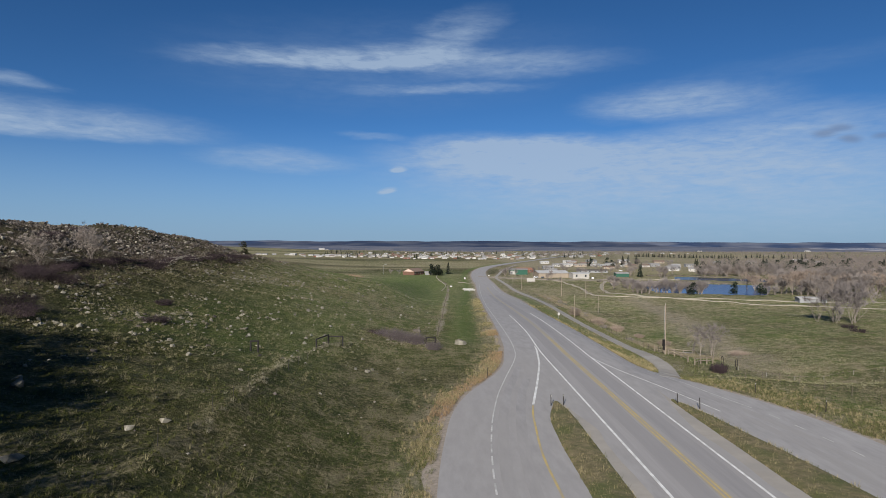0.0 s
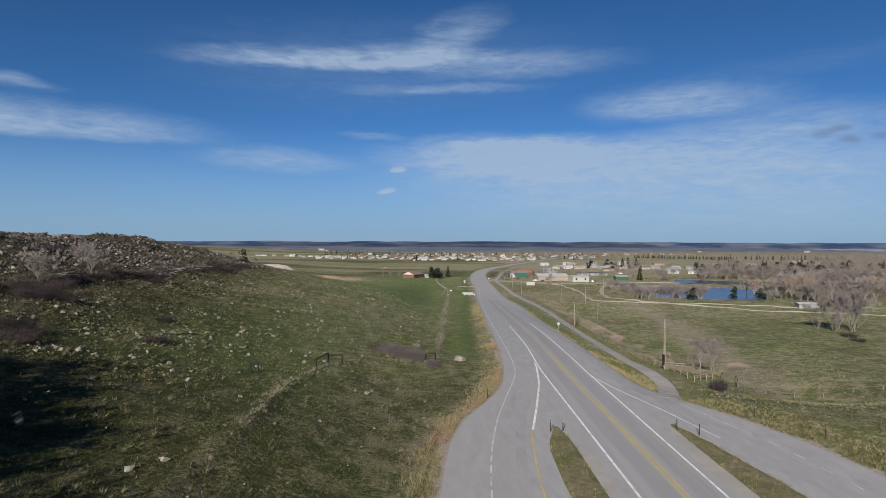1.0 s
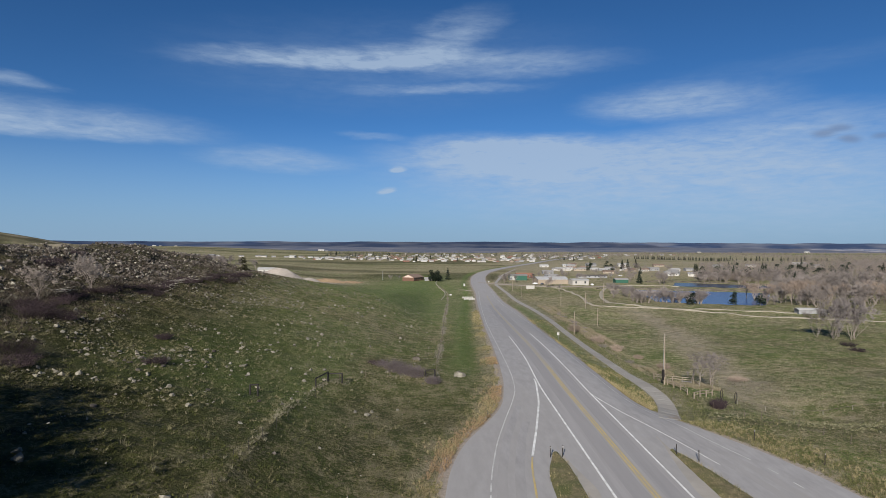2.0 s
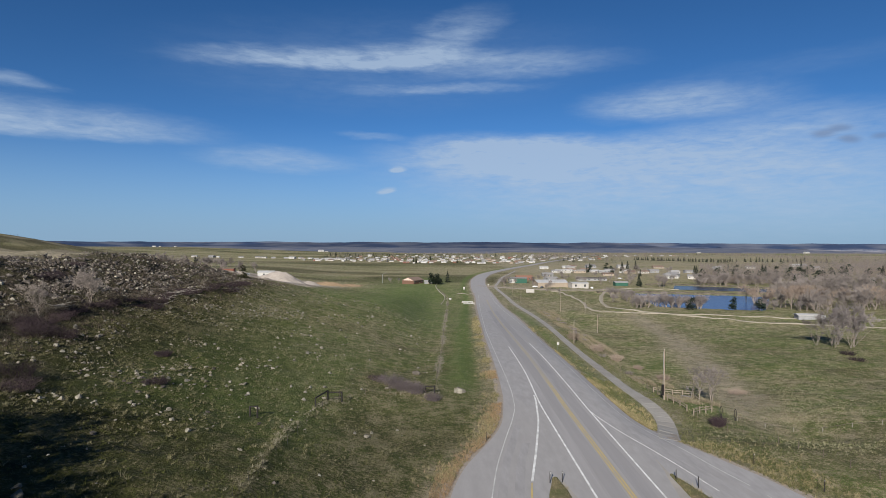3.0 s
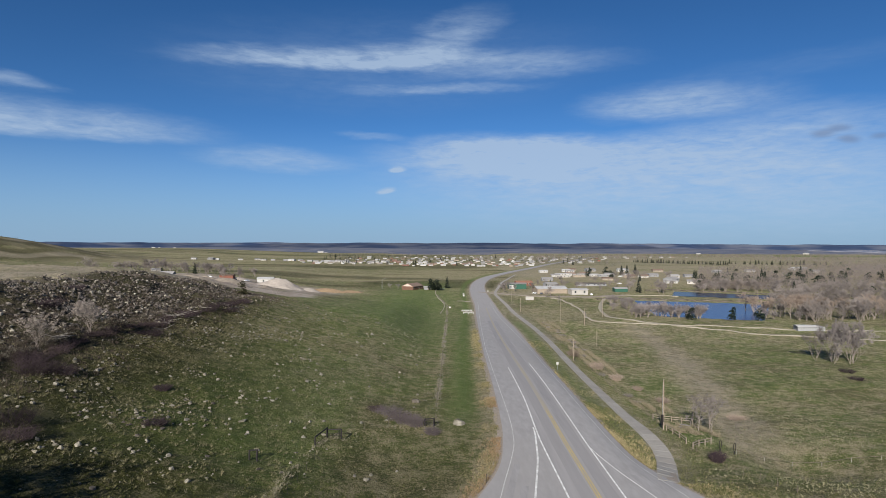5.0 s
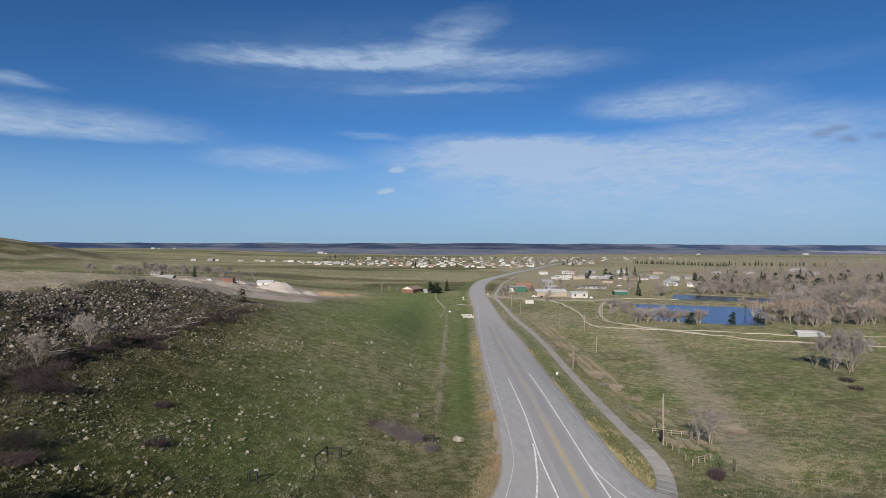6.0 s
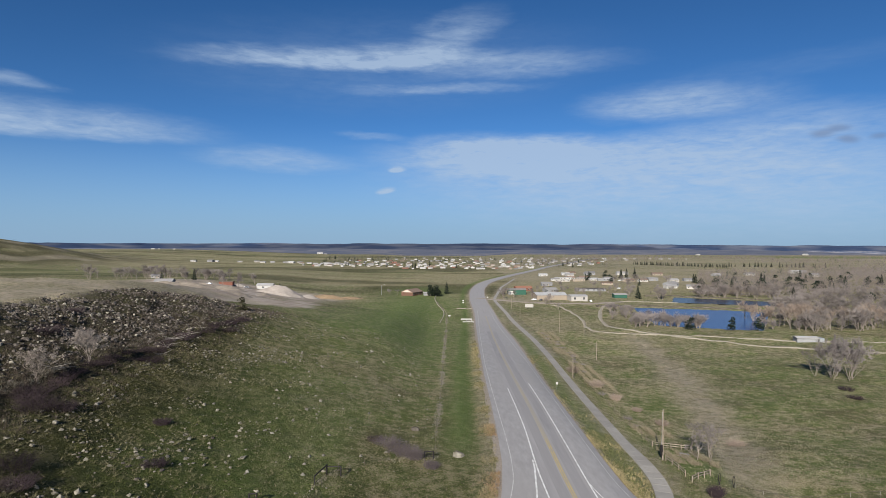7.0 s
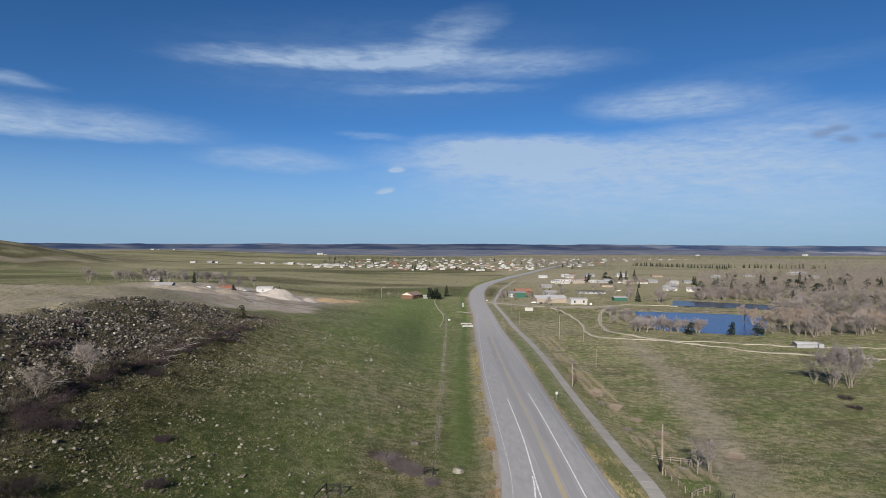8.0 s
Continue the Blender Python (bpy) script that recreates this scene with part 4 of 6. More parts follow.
# painted reflections: blue sky for the near pond, dark woods for the far
M["water"], M["woods_reflection"] = water_material("pond_water_painted_sky", (0.010, 0.052, 0.175)), water_material("pond_water_painted_woods", (0.010, 0.020, 0.040))
for ring, label in ((POND_NEAR, "ranch pond with a low earth bank, sky reflection painted blue"), (POND_FAR, "second pond behind a low dike, dark with painted tree reflection")):
    mid = np.mean(ring, axis=0)
    me = bpy.data.meshes.new("water")
    me.from_pydata([(*(mid + (np.array(p) - mid) * 1.06), -12.35) for p in ring], [], [tuple(range(len(ring)))])
    me.materials.append(M["water"] if ring is POND_NEAR else M["woods_reflection"])
    tagged(new("water", me), label, "pond", kind="structure")


def strip(name, pts, width, mat, label, category, lift=0.16):
    """A worn track along a course through the given places."""
    p = [Vector((*q, 0)) for q in pts]
    way = []
    for k in range(len(p) - 1):
        a, b2, c, d = p[max(k - 1, 0)], p[k], p[k + 1], p[min(k + 2, len(p) - 1)]
        for i in range(12):
            t = i / 12
            way.append(0.5 * (2 * b2 + (c - a) * t + (2 * a - 5 * b2 + 4 * c - d) * t * t + (3 * b2 - a - 3 * c + d) * t ** 3))
    way.append(p[-1])
    xs, ys = [], []
    for k, q in enumerate(way):
        d = (way[min(k + 1, len(way) - 1)] - way[max(k - 1, 0)]).normalized()
        side = Vector((-d.y, d.x, 0)) * width / 2 * (0.85 + 0.3 * float(patches(k, 0, 3, 2)))
        row = [q - side + side * 2 * j / 4 for j in range(5)]
        xs.append([r.x for r in row])
        ys.append([r.y for r in row])
    xs, ys = np.array(xs), np.array(ys)
    zz = ground_height(xs, ys) + lift + 0.0006 * np.clip(ys - 100, 0, None)
    zz[:, 0] -= lift + 0.3
    zz[:, -1] -= lift + 0.3
    return sheet(name, xs, ys, zz, mat, label, category)


strip("track", [(206, 520), (160, 532), (135, 494), (114, 430), (102, 367), (109, 339), (136, 307), (167, 285), (194, 277), (240, 262)], 2.8, M["track"], "pale two-wheel dirt track across the field", "track", 0.2)
strip("track", [(92, 500), (96, 484), (97, 446), (94, 398), (86, 352), (92, 330), (125, 322), (180, 306), (232, 300)], 2.2, M["track"], "pale dirt track beside the pond", "track", 0.2)
strip("dike", [(126, 488), (156, 492), (222, 476), (254, 462)], 3.0, M["ditch_earth"], "bare earth dike between two ponds", "dike", 0.6)
strip("dike", [(200, 588), (228, 590), (312, 544), (360, 520)], 3.0, M["ditch_earth"], "bare earth dike behind the far pond", "dike", 0.6)
strip("track", [(-4, 610), (-6, 560), (-3, 500), (2, 440), (-1, 380)], 0.8, M["track"], "faint footpath through the meadow", "track", 0.1)
strip("track", [(13, 400), (18, 398.5), (22, 399)], 2.2, M["gravel"], "gravel approach to a field gate", "track", 0.12)
strip("track", [(12, 470), (20, 471), (26, 472)], 2.2, M["gravel"], "gravel approach to a field gate", "track", 0.12)
strip("driveway", [(34, 560), (48, 548), (74, 520), (96, 512), (128, 512), (160, 530)], 7, M["gravel"], "wide gravel farm drive", "drive", 0.2)

R = random.Random(11)


# ---- stones ----
def stone_points(rng, flat=0.65):
    pts = []
    for k in range(13):
        v = Vector((rng.gauss(0, 1), rng.gauss(0, 1), rng.gauss(0, 1))).normalized() * rng.uniform(0.75, 1.1)
        pts.append(Vector((v.x, v.y * rng.uniform(0.7, 0.9), v.z * flat)))
    b = bmesh.new()
    for q in pts:
        b.verts.new(q)
    hull = bmesh.ops.convex_hull(b, input=b.verts)
    bmesh.ops.delete(b, geom=list(set(hull["geom_interior"] + hull["geom_unused"])), context="VERTS")
    b.verts.index_update()
    got = [v.co.copy() for v in b.verts], [tuple(v.index for v in f.verts) for f in b.faces]
    b.free()
    return got


STONES = [stone_points(R, R.uniform(0.5, 0.85)) for _ in range(14)]


def stone_mesh(kind, mat):
    m = Mesh()
    m.add(*STONES[kind])
    return m.data("boulder", mat)


PALE = [stone_mesh(k, M["pale_rock"]) for k in range(8)]
GREY = [stone_mesh(k, M["rock"]) for k in range(8)]


def boulder(x, y, size, pale, label, group=""):
    ob = new("boulder", R.choice(PALE if pale else GREY))
    ob.matrix_basis = pose(x, y, zt(x, y) + size * 0.15, R.uniform(-15, 15), R.uniform(-15, 15), R.uniform(0, 360)) @ Matrix.Scale(size, 4)
    return tagged(ob, label, "boulder", group)


for x, y, s in ((3.0, 107.5, 1.35), (-32.6, 46.2, 0.75), (-20.8, 44.8, 0.55), (-22.0, 42.0, 0.5), (-24.6, 34.0, 0.8), (-21.0, 52.8, 0.3), (-63.3, 199.2, 1.0), (-5.2, 122.2, 1.1), (-30.9, 93.4, 0.75)):
    boulder(x, y, s, y != 122.2, "large weathered granite boulder lying in the grass")
count = 0
while count < 260:
    x, y = -R.uniform(4, 60), R.uniform(38, 230)
    if R.random() > (0.12 + 0.88 * float(ss(14, 44, -x)) * (1 - 0.5 * float(ss(120, 200, y)))) or abs(x) > 0.85 * y + 20:
        continue
    count += 1
    boulder(x, y, 0.12 + 0.42 * R.random() ** 2.5, R.random() < 0.7, "weathered field stone half sunk in grass", "field stones on the slope")
# cluster of larger stones on the lower slope
for k in range(40):
    a, d = R.uniform(0, 6.28), R.random() ** 0.6
    boulder(-45 + 9 * d * math.cos(a), 86 + 5 * d * math.sin(a), R.uniform(0.2, 0.5), R.random() < 0.6, "pale broken boulder in a small cluster", "boulder cluster on the slope")


GR = np.random.RandomState(31)


def many(n, draw):
    """n places out of a drawing rule that gives x, y and the chance to keep each."""
    got = np.zeros((0, 2))
    while len(got) < n:
        x, y, keep = draw(n)
        got = np.concatenate([got, np.stack([x, y], 1)[GR.rand(n) < keep]])
    return got[:n]


def scatter_stones(name, n, draw, smallest, range_, power, mat, label):
    m = Mesh()
    xy = many(n, draw)
    size = smallest + range_ * GR.rand(n) ** power
    foot = ground_height(xy[:, 0], xy[:, 1]) + size * GR.uniform(0.0, 0.35, n)
    for k in range(n):
        turn = Euler((R.uniform(-0.6, 0.6), R.uniform(-0.6, 0.6), R.uniform(0, 6.28))).to_matrix() * float(size[k])
        pts, faces = STONES[k % 14]
        o = Vector((xy[k, 0], xy[k, 1], foot[k]))
        m.add([turn @ p + o for p in pts], faces)
    ob = new(name, m.data(name, mat))
    return tagged(ob, label, "rocks", kind="stuff")


def on_scree(k):
    x, y = -GR.uniform(56, 112, k), GR.uniform(62, 250, k)
    w = ss(68, 84, -x + 0.10 * (y - 120) + 6 * (patches(x, y, 12, 9) - 0.5)) * (1 - ss(102, 112, -x)) * (1 - ss(205, 250, y))
    return x, y, w * (0.12 + 1.3 * patches(x, y, 6, 11) ** 1.4)


def on_slope(k):
    x, y = -GR.uniform(2, 66, k), GR.uniform(33, 240, k)
    return x, y, 0.02 + 0.03 * ss(60, 90, y) + 0.95 * ss(15, 50, -x) * ss(0.45, 0.8, patches(x, y, 9, 12)) * (0.2 + 0.8 * patches(x, y, 3, 18))


scatter_stones("scree", 11000, on_scree, 0.11, 0.60, 2.8, M["rock"], "dark tumbled rock scree on the steep hillside")
scatter_stones("scree", 1700, on_scree, 0.12, 0.50, 2.2, M["pale_rock"], "paler broken stones among the scree")
scatter_stones("field_stones", 2000, on_slope, 0.07, 0.46, 3.0, M["pale_rock"], "small pale stones scattered over the grassy slope")


MEADOW_FENCE = [(-2.8, 103), (-1.2, 106), (-0.8, 130), (-0.1, 155), (1, 234), (3.4, 379), (3.6, 440), (-4, 526)]


# ---- grass ----
def tufts(name, n, draw, lo, hi, mat, label, blades=10, wide=0.012, lean=0.7):
    """Clumps of leaning blades, each one narrow face."""
    rng = np.random.RandomState(n + blades)
    xy = many(n, draw)
    size = rng.uniform(lo, hi, n) * rng.uniform(0.7, 1.0, n)
    z = np.repeat(ground_height(xy[:, 0], xy[:, 1]), blades)
    size, x, y = (np.repeat(q, blades) for q in (size, xy[:, 0], xy[:, 1]))
    k = len(x)
    a, h = rng.uniform(0, 6.283, k), size * rng.uniform(0.5, 1.15, k)
    r = size * 0.45 * rng.rand(k) ** 0.5
    c, s_ = np.cos(a), np.sin(a)
    bx, by = x + c * r, y + s_ * r
    out = h * lean * rng.uniform(0.2, 1.0, k)
    w = 1.5 * wide * rng.uniform(0.7, 1.4, k)
    tip = rng.uniform(-0.5, 0.5, k)
    pts = np.stack([np.stack([bx - s_ * w, by + c * w, z - 0.04], 1), np.stack([bx + s_ * w, by - c * w, z - 0.04], 1),
                    np.stack([bx + c * out - s_ * out * tip, by + s_ * out + c * out * tip, z + h], 1)], 1).reshape(-1, 3)
    me = bpy.data.meshes.new(name)
    me.from_pydata(pts.tolist(), [], np.arange(3 * k).reshape(-1, 3).tolist())
    me.materials.append(mat)
    return tagged(new(name, me), label, "grass", kind="stuff")


def left_field(k):
    y = 30 + 175 * GR.rand(k) ** 1.5
    x = pave_left(y) - 1.0 - GR.rand(k) * np.minimum(75, 0.75 * y + 6)
    return x, y, 0.25 + 0.9 * patches(x, y, 5, 13)


def left_clumps(k):
    """Bunch grass in loose drifts over the whole slope, thinner towards the road."""
    y = 32 + 240 * GR.rand(k) ** 1.25
    x = pave_left(y) - 2.0 - GR.rand(k) * np.minimum(84, 0.78 * y + 6)
    drift = ss(0.38, 0.72, 0.6 * patches(x, y * 1.3, 11, 12) + 0.4 * patches(x, y, 4, 18))
    return x, y, (0.06 + 0.94 * drift ** 1.5) * (0.30 + 0.70 * ss(6, 40, -x)) * (0.25 + 0.75 * ss(55, 95, y))


def right_clumps(k):
    y = 76 + 240 * GR.rand(k) ** 1.2
    x0 = np.maximum(pave_right(y), np.where(y > 78, path_mid(y) + 3.2, 0)) + 0.8
    x = x0 + GR.rand(k) * (0.8 * y - x0 + 10)
    return x, y, 0.10 + 0.9 * ss(0.40, 0.75, 0.6 * patches(x * 1.2, y, 9, 28) + 0.4 * patches(x, y, 3.4, 29))


def right_field(k):
    y = 56 + 190 * GR.rand(k) ** 1.4
    x0 = np.maximum(pave_right(y), np.where(y > 78, path_mid(y) + 1.6, 0)) + 0.6
    return x0 + GR.rand(k) * (0.8 * y - x0 + 12), y, 1 + 0 * y


def left_verge(k):
    y = 34 + 250 * GR.rand(k) ** 1.3
    x = pave_left(y) - 0.5 - np.abs(GR.normal(0, 1.6, k))
    return x, y, 0.08 + ss(0.35, 0.75, patches(x, y, 6, 14))


def rust_verge(k):
    y = np.choose(GR.randint(0, 4, k), [GR.uniform(60, 90, k), GR.uniform(62, 82, k), GR.uniform(90, 100, k), GR.uniform(120, 128, k)])
    return pave_left(y) - 0.4 - np.abs(GR.normal(0, 1.1, k)), y, 1 + 0 * y


def between_road_and_path(y, power, k):
    lo, hi = pave_right(y) + 0.35, path_mid(y) - 1.7
    return lo + np.maximum(hi - lo, 0) * GR.rand(k) ** power, y, (hi > lo + 0.2) * 1.0


def right_verge(k):
    return between_road_and_path(np.where(GR.rand(k) < 0.5, GR.uniform(88, 130, k), GR.uniform(88, 240, k)), 1.3, k)


def right_verge_dry(k):
    """Dry bunches that hug the edge of the road in drifts."""
    x, y, keep = between_road_and_path(np.where(GR.rand(k) < 0.6, GR.uniform(88, 135, k), GR.uniform(88, 250, k)), 3.0, k)
    return x, y, keep * (0.05 + ss(0.42, 0.7, patches(x * 0.4, y, 7, 30)))


def right_verge_near(k):
    y = GR.uniform(40, 84, k)
    x = pave_right(y) + 0.4 + np.abs(GR.normal(0, 3.6, k))
    return x, y, (0.08 + ss(0.35, 0.7, patches(x, y, 4.5, 41))) * (y < 82)


def on_island(k):
    west, y = GR.rand(k) < 0.45, GR.uniform(30, 67.5, k)
    a = np.where(west, edge(ISLAND_W[0])(y), edge(ISLAND_E[0])(y))
    b2 = np.where(west, edge(ISLAND_W[1])(y), edge(ISLAND_E[1])(y))
    return a + 0.15 + np.maximum(b2 - a - 0.3, 0) * GR.rand(k), y, 1 + 0 * y


def path_verge(k):
    y = GR.uniform(82, 240, k)
    return path_mid(y) + 1.7 + 4.2 * GR.rand(k), y, 1 + 0 * y


def sage_place(k):
    x, y = -GR.uniform(3, 100, k), GR.uniform(34, 240, k)
    return x, y, 0.12 + 0.8 * ss(25, 60, -x)


def scrub_place(k):
    x, y = -GR.uniform(52, 106, k), GR.uniform(60, 240, k)
    return x, y, ss(54, 66, -x) * (1 - ss(84, 106, -x) * (1 - 0.5 * ss(160, 200, y))) * (0.2 + 0.9 * patches(x, y, 8, 17))


def ditch_place(k):
    y = GR.uniform(112, 330, k)
    return path_mid(y) + np.choose(GR.randint(0, 3, k), [7.4, 10.4, 14.2]) + GR.normal(0, 0.5, k), y, ss(0.25, 0.6, patches(y, 0 * y, 8, 31))


tufts("grass", 10000, left_field, 0.14, 0.36, M["turf_shade"], "short dark green prairie grass in tufts", 12, 0.009, 0.9)
tufts("dry_grass", 4200, left_field, 0.14, 0.40, M["field_straw"], "straw-coloured dead grass tufts", 11, 0.008, 1.0)
tufts("bunch_grass", 3800, left_clumps, 0.18, 0.50, M["straw_clump"], "pale olive bunch grass in drifts over the slope", 20, 0.012, 1.7)
tufts("bunch_grass", 4200, right_clumps, 0.15, 0.36, M["meadow_clump"], "pale bunch grass in drifts over the meadow", 16, 0.013, 1.7)
tufts("grass", 5500, right_field, 0.14, 0.34, M["grass"], "green meadow grass in tufts", 10, 0.012, 0.9)
tufts("dry_grass", 4800, right_field, 0.14, 0.36, M["field_straw"], "pale dead meadow grass", 10, 0.011, 1.0)
tufts("dry_grass", 2400, left_verge, 0.25, 0.65, M["dry_grass"], "tall dry roadside grass", 18, 0.008, 0.7)
tufts("grass", 1700, left_verge, 0.2, 0.5, M["grass"], "green roadside grass", 12, 0.014, 0.6)
tufts("rust_grass", 750, rust_verge, 0.3, 0.7, M["rust_grass"], "rust-brown dead roadside weeds", 14, 0.012, 0.6)
tufts("dry_grass", 900, right_verge_dry, 0.3, 0.75, M["dry_grass"], "tall dry grass in drifts between road and path", 16, 0.014, 0.7)
tufts("grass", 3200, right_verge, 0.15, 0.40, M["grass"], "green grass between road and path", 12, 0.014, 0.8)
tufts("dry_grass", 900, right_verge_near, 0.2, 0.5, M["dry_grass"], "tall dry grass along the turn-off", 14, 0.012, 0.6)
tufts("grass", 1400, right_verge_near, 0.2, 0.45, M["grass"], "green grass along the turn-off", 12, 0.014, 0.8)
tufts("grass", 2600, path_verge, 0.12, 0.28, M["grass"], "lush green grass beside the path", 10, 0.016, 0.8)
tufts("grass", 2400, on_island, 0.15, 0.5, M["grass"], "green weeds on the traffic islands", 12, 0.012, 0.7)
tufts("dry_grass", 1300, on_island, 0.2, 0.65, M["dry_grass"], "dry grass on the traffic islands", 14, 0.010, 0.6)


def along_course(course, spread):
    """A drawing rule for places along a bent course."""
    a, b2 = np.array(course[:-1], float), np.array(course[1:], float)
    reach = np.cumsum(np.hypot(*(b2 - a).T))

    def draw(k):
        at_ = GR.rand(k) * reach[-1]
        i = np.searchsorted(reach, at_)
        t = 1 - (reach[i] - at_) / np.hypot(*(b2[i] - a[i]).T)
        p = a[i] + (b2[i] - a[i]) * t[:, None] + GR.normal(0, spread, (k, 2))
        return p[:, 0], p[:, 1], 0.10 + ss(0.3, 0.65, patches(p[:, 0], p[:, 1], 5, 34))
    return draw


tufts("dry_grass", 170, along_course(BERM, 0.5), 0.22, 0.55, M["berm_grass"], "pale dead grass along the old fence bank", 24, 0.010, 1.3)
tufts("dry_grass", 2400, along_course(MEADOW_FENCE, 0.42), 0.2, 0.5, M["fence_weeds"], "grey dead weeds along the meadow fence", 12, 0.016, 1.2)
tufts("scrub", 5200, scrub_place, 0.4, 1.1, M["scrub"], "dark leafless scrub among the scree", 14, 0.016, 0.9)
SCREE_FOOT = [(-70.5, 90), (-71.2, 106), (-72, 128), (-73, 156), (-73, 197), (-72, 230)]
tufts("scrub", 900, along_course(SCREE_FOOT, 1.1), 0.4, 1.0, M["scrub"], "dark tangled brush along the foot of the scree", 18, 0.014, 1.2)
tufts("dry_grass", 420, along_course(SCREE_FOOT, 0.7), 0.4, 0.9, M["fence_weeds"], "bleached dead weeds along the foot of the scree", 16, 0.014, 1.3)
tufts("dry_weeds", 4200, ditch_place, 0.4, 0.95, M["dead_weeds"], "dead brown weeds in old ditch rows", 14, 0.018, 0.9)
tufts("bunch_grass", 1500, on_slope, 0.22, 0.62, M["straw_clump"], "pale dead bunch grass among the stones", 26, 0.014, 1.9)
tufts("sagebrush", 2000, sage_place, 0.3, 0.75, M["sage"], "grey-green sagebrush and dead weeds on the slope", 14, 0.014, 0.9)


# ---- bushes and trees ----
def twiggy(rng, spread, tall, n, base, thick=0.02, part_count=5):
    """A bush of many bent stems from a broad foot."""
    m = Mesh()
    for _ in range(n):
        a = rng.uniform(0, 6.283)
        r = base * rng.random() ** 0.5
        p = Vector((r * math.cos(a), r * math.sin(a) * 0.8, -0.05))
        lean = a + rng.gauss(0, 1.1)
        out = Vector((math.cos(lean), math.sin(lean), 0)) * spread * rng.uniform(0.05, 0.62)
        h = tall * rng.uniform(0.5, 1.0) * (1 - 0.35 * (r / base))
        q = p + out * 0.45 + Vector((0, 0, h * 0.6))
        e = p + out + Vector((rng.uniform(-0.2, 0.2), rng.uniform(-0.2, 0.2), h))
        m.limb(p, q, thick, thick * 0.7, 3, False)
        m.limb(q, e, thick * 0.7, thick * 0.3, 3, False)
        for _ in range(part_count):
            f = q.lerp(e, rng.uniform(0, 0.9))
            d = Vector((rng.uniform(-1, 1), rng.uniform(-1, 1), rng.uniform(0.1, 1)))
            side = d.orthogonal().normalized() * thick * 0.6
            m.add([f - side, f + side, f + d * tall * 0.30], [(0, 1, 2)])
    return m


def grow(rng, wood, fine, p, way, length, radius, level, levels, twig, spread=0.5, up=0.12, tip=0.012):
    """Forking limbs: thick ones into wood, thin ones into fine."""
    mid = p + way * length * 0.5 + Vector((rng.gauss(0, 1), rng.gauss(0, 1), rng.gauss(0, 0.5))) * length * 0.05
    end = p + way * length + Vector((rng.gauss(0, 1), rng.gauss(0, 1), 0)) * length * 0.08
    m = wood if level < 2 else fine
    sides = 6 if level == 0 else 4 if level == 1 else 3
    if level < 3:
        m.limb(p, mid, radius, radius * 0.82, sides, False)
        m.limb(mid, end, radius * 0.82, radius * 0.6, sides, False)
    else:
        m.limb(p, end, radius, radius * 0.5, 3, False)
    if level == levels:
        for _ in range(twig):
            d = (way + Vector((rng.gauss(0, 0.6), rng.gauss(0, 0.6), rng.gauss(0.15, 0.5)))).normalized()
            o = mid.lerp(end, rng.random())
            e = o + d * length * rng.uniform(0.5, 1.3)
            side = d.orthogonal().normalized() * max(radius * 0.8, tip)
            fine.add([o - side, o + side, e], [(0, 1, 2)])
        return
    n = rng.choice((5, 6)) if level == 0 else rng.choice((2, 3, 3))
    for k in range(n):
        d = (way + Vector((rng.gauss(0, spread), rng.gauss(0, spread), rng.gauss(up, spread * 0.5)))).normalized()
        o = end if k < 2 else (p.lerp(mid, rng.uniform(0.5, 1.0)) if level == 0 and k > 3 else mid.lerp(end, rng.uniform(0.0, 0.9)))
        grow(rng, wood, fine, o, d, length * rng.uniform(0.55, 0.8), radius * rng.uniform(0.42, 0.58), level + 1, levels, twig, spread, up, tip)


def bare_tree(seed, tall, stems, levels, twig, spread, label, bark, twigs, name="bare_tree", thick=1.0, m=None, tip=0.018):
    rng = random.Random(seed)
    wood, fine = Mesh(), Mesh()
    for k in range(stems):
        way = Vector((rng.gauss(0, 0.25) * (stems > 1), rng.gauss(0, 0.25) * (stems > 1), 1)).normalized()
        grow(rng, wood, fine, Vector((rng.uniform(-0.4, 0.4) * (stems > 1), rng.uniform(-0.4, 0.4) * (stems > 1), -0.2)), way, tall * rng.uniform(0.28, 0.38), tall * 0.018 * thick, 0, levels, twig, spread, 0.12, tip)
    t = thing(name, m or Matrix(), label, "tree")
    part("trunk", wood, bark, t)
    part("crown", fine, twigs, t, "leafless twigs")
    return t


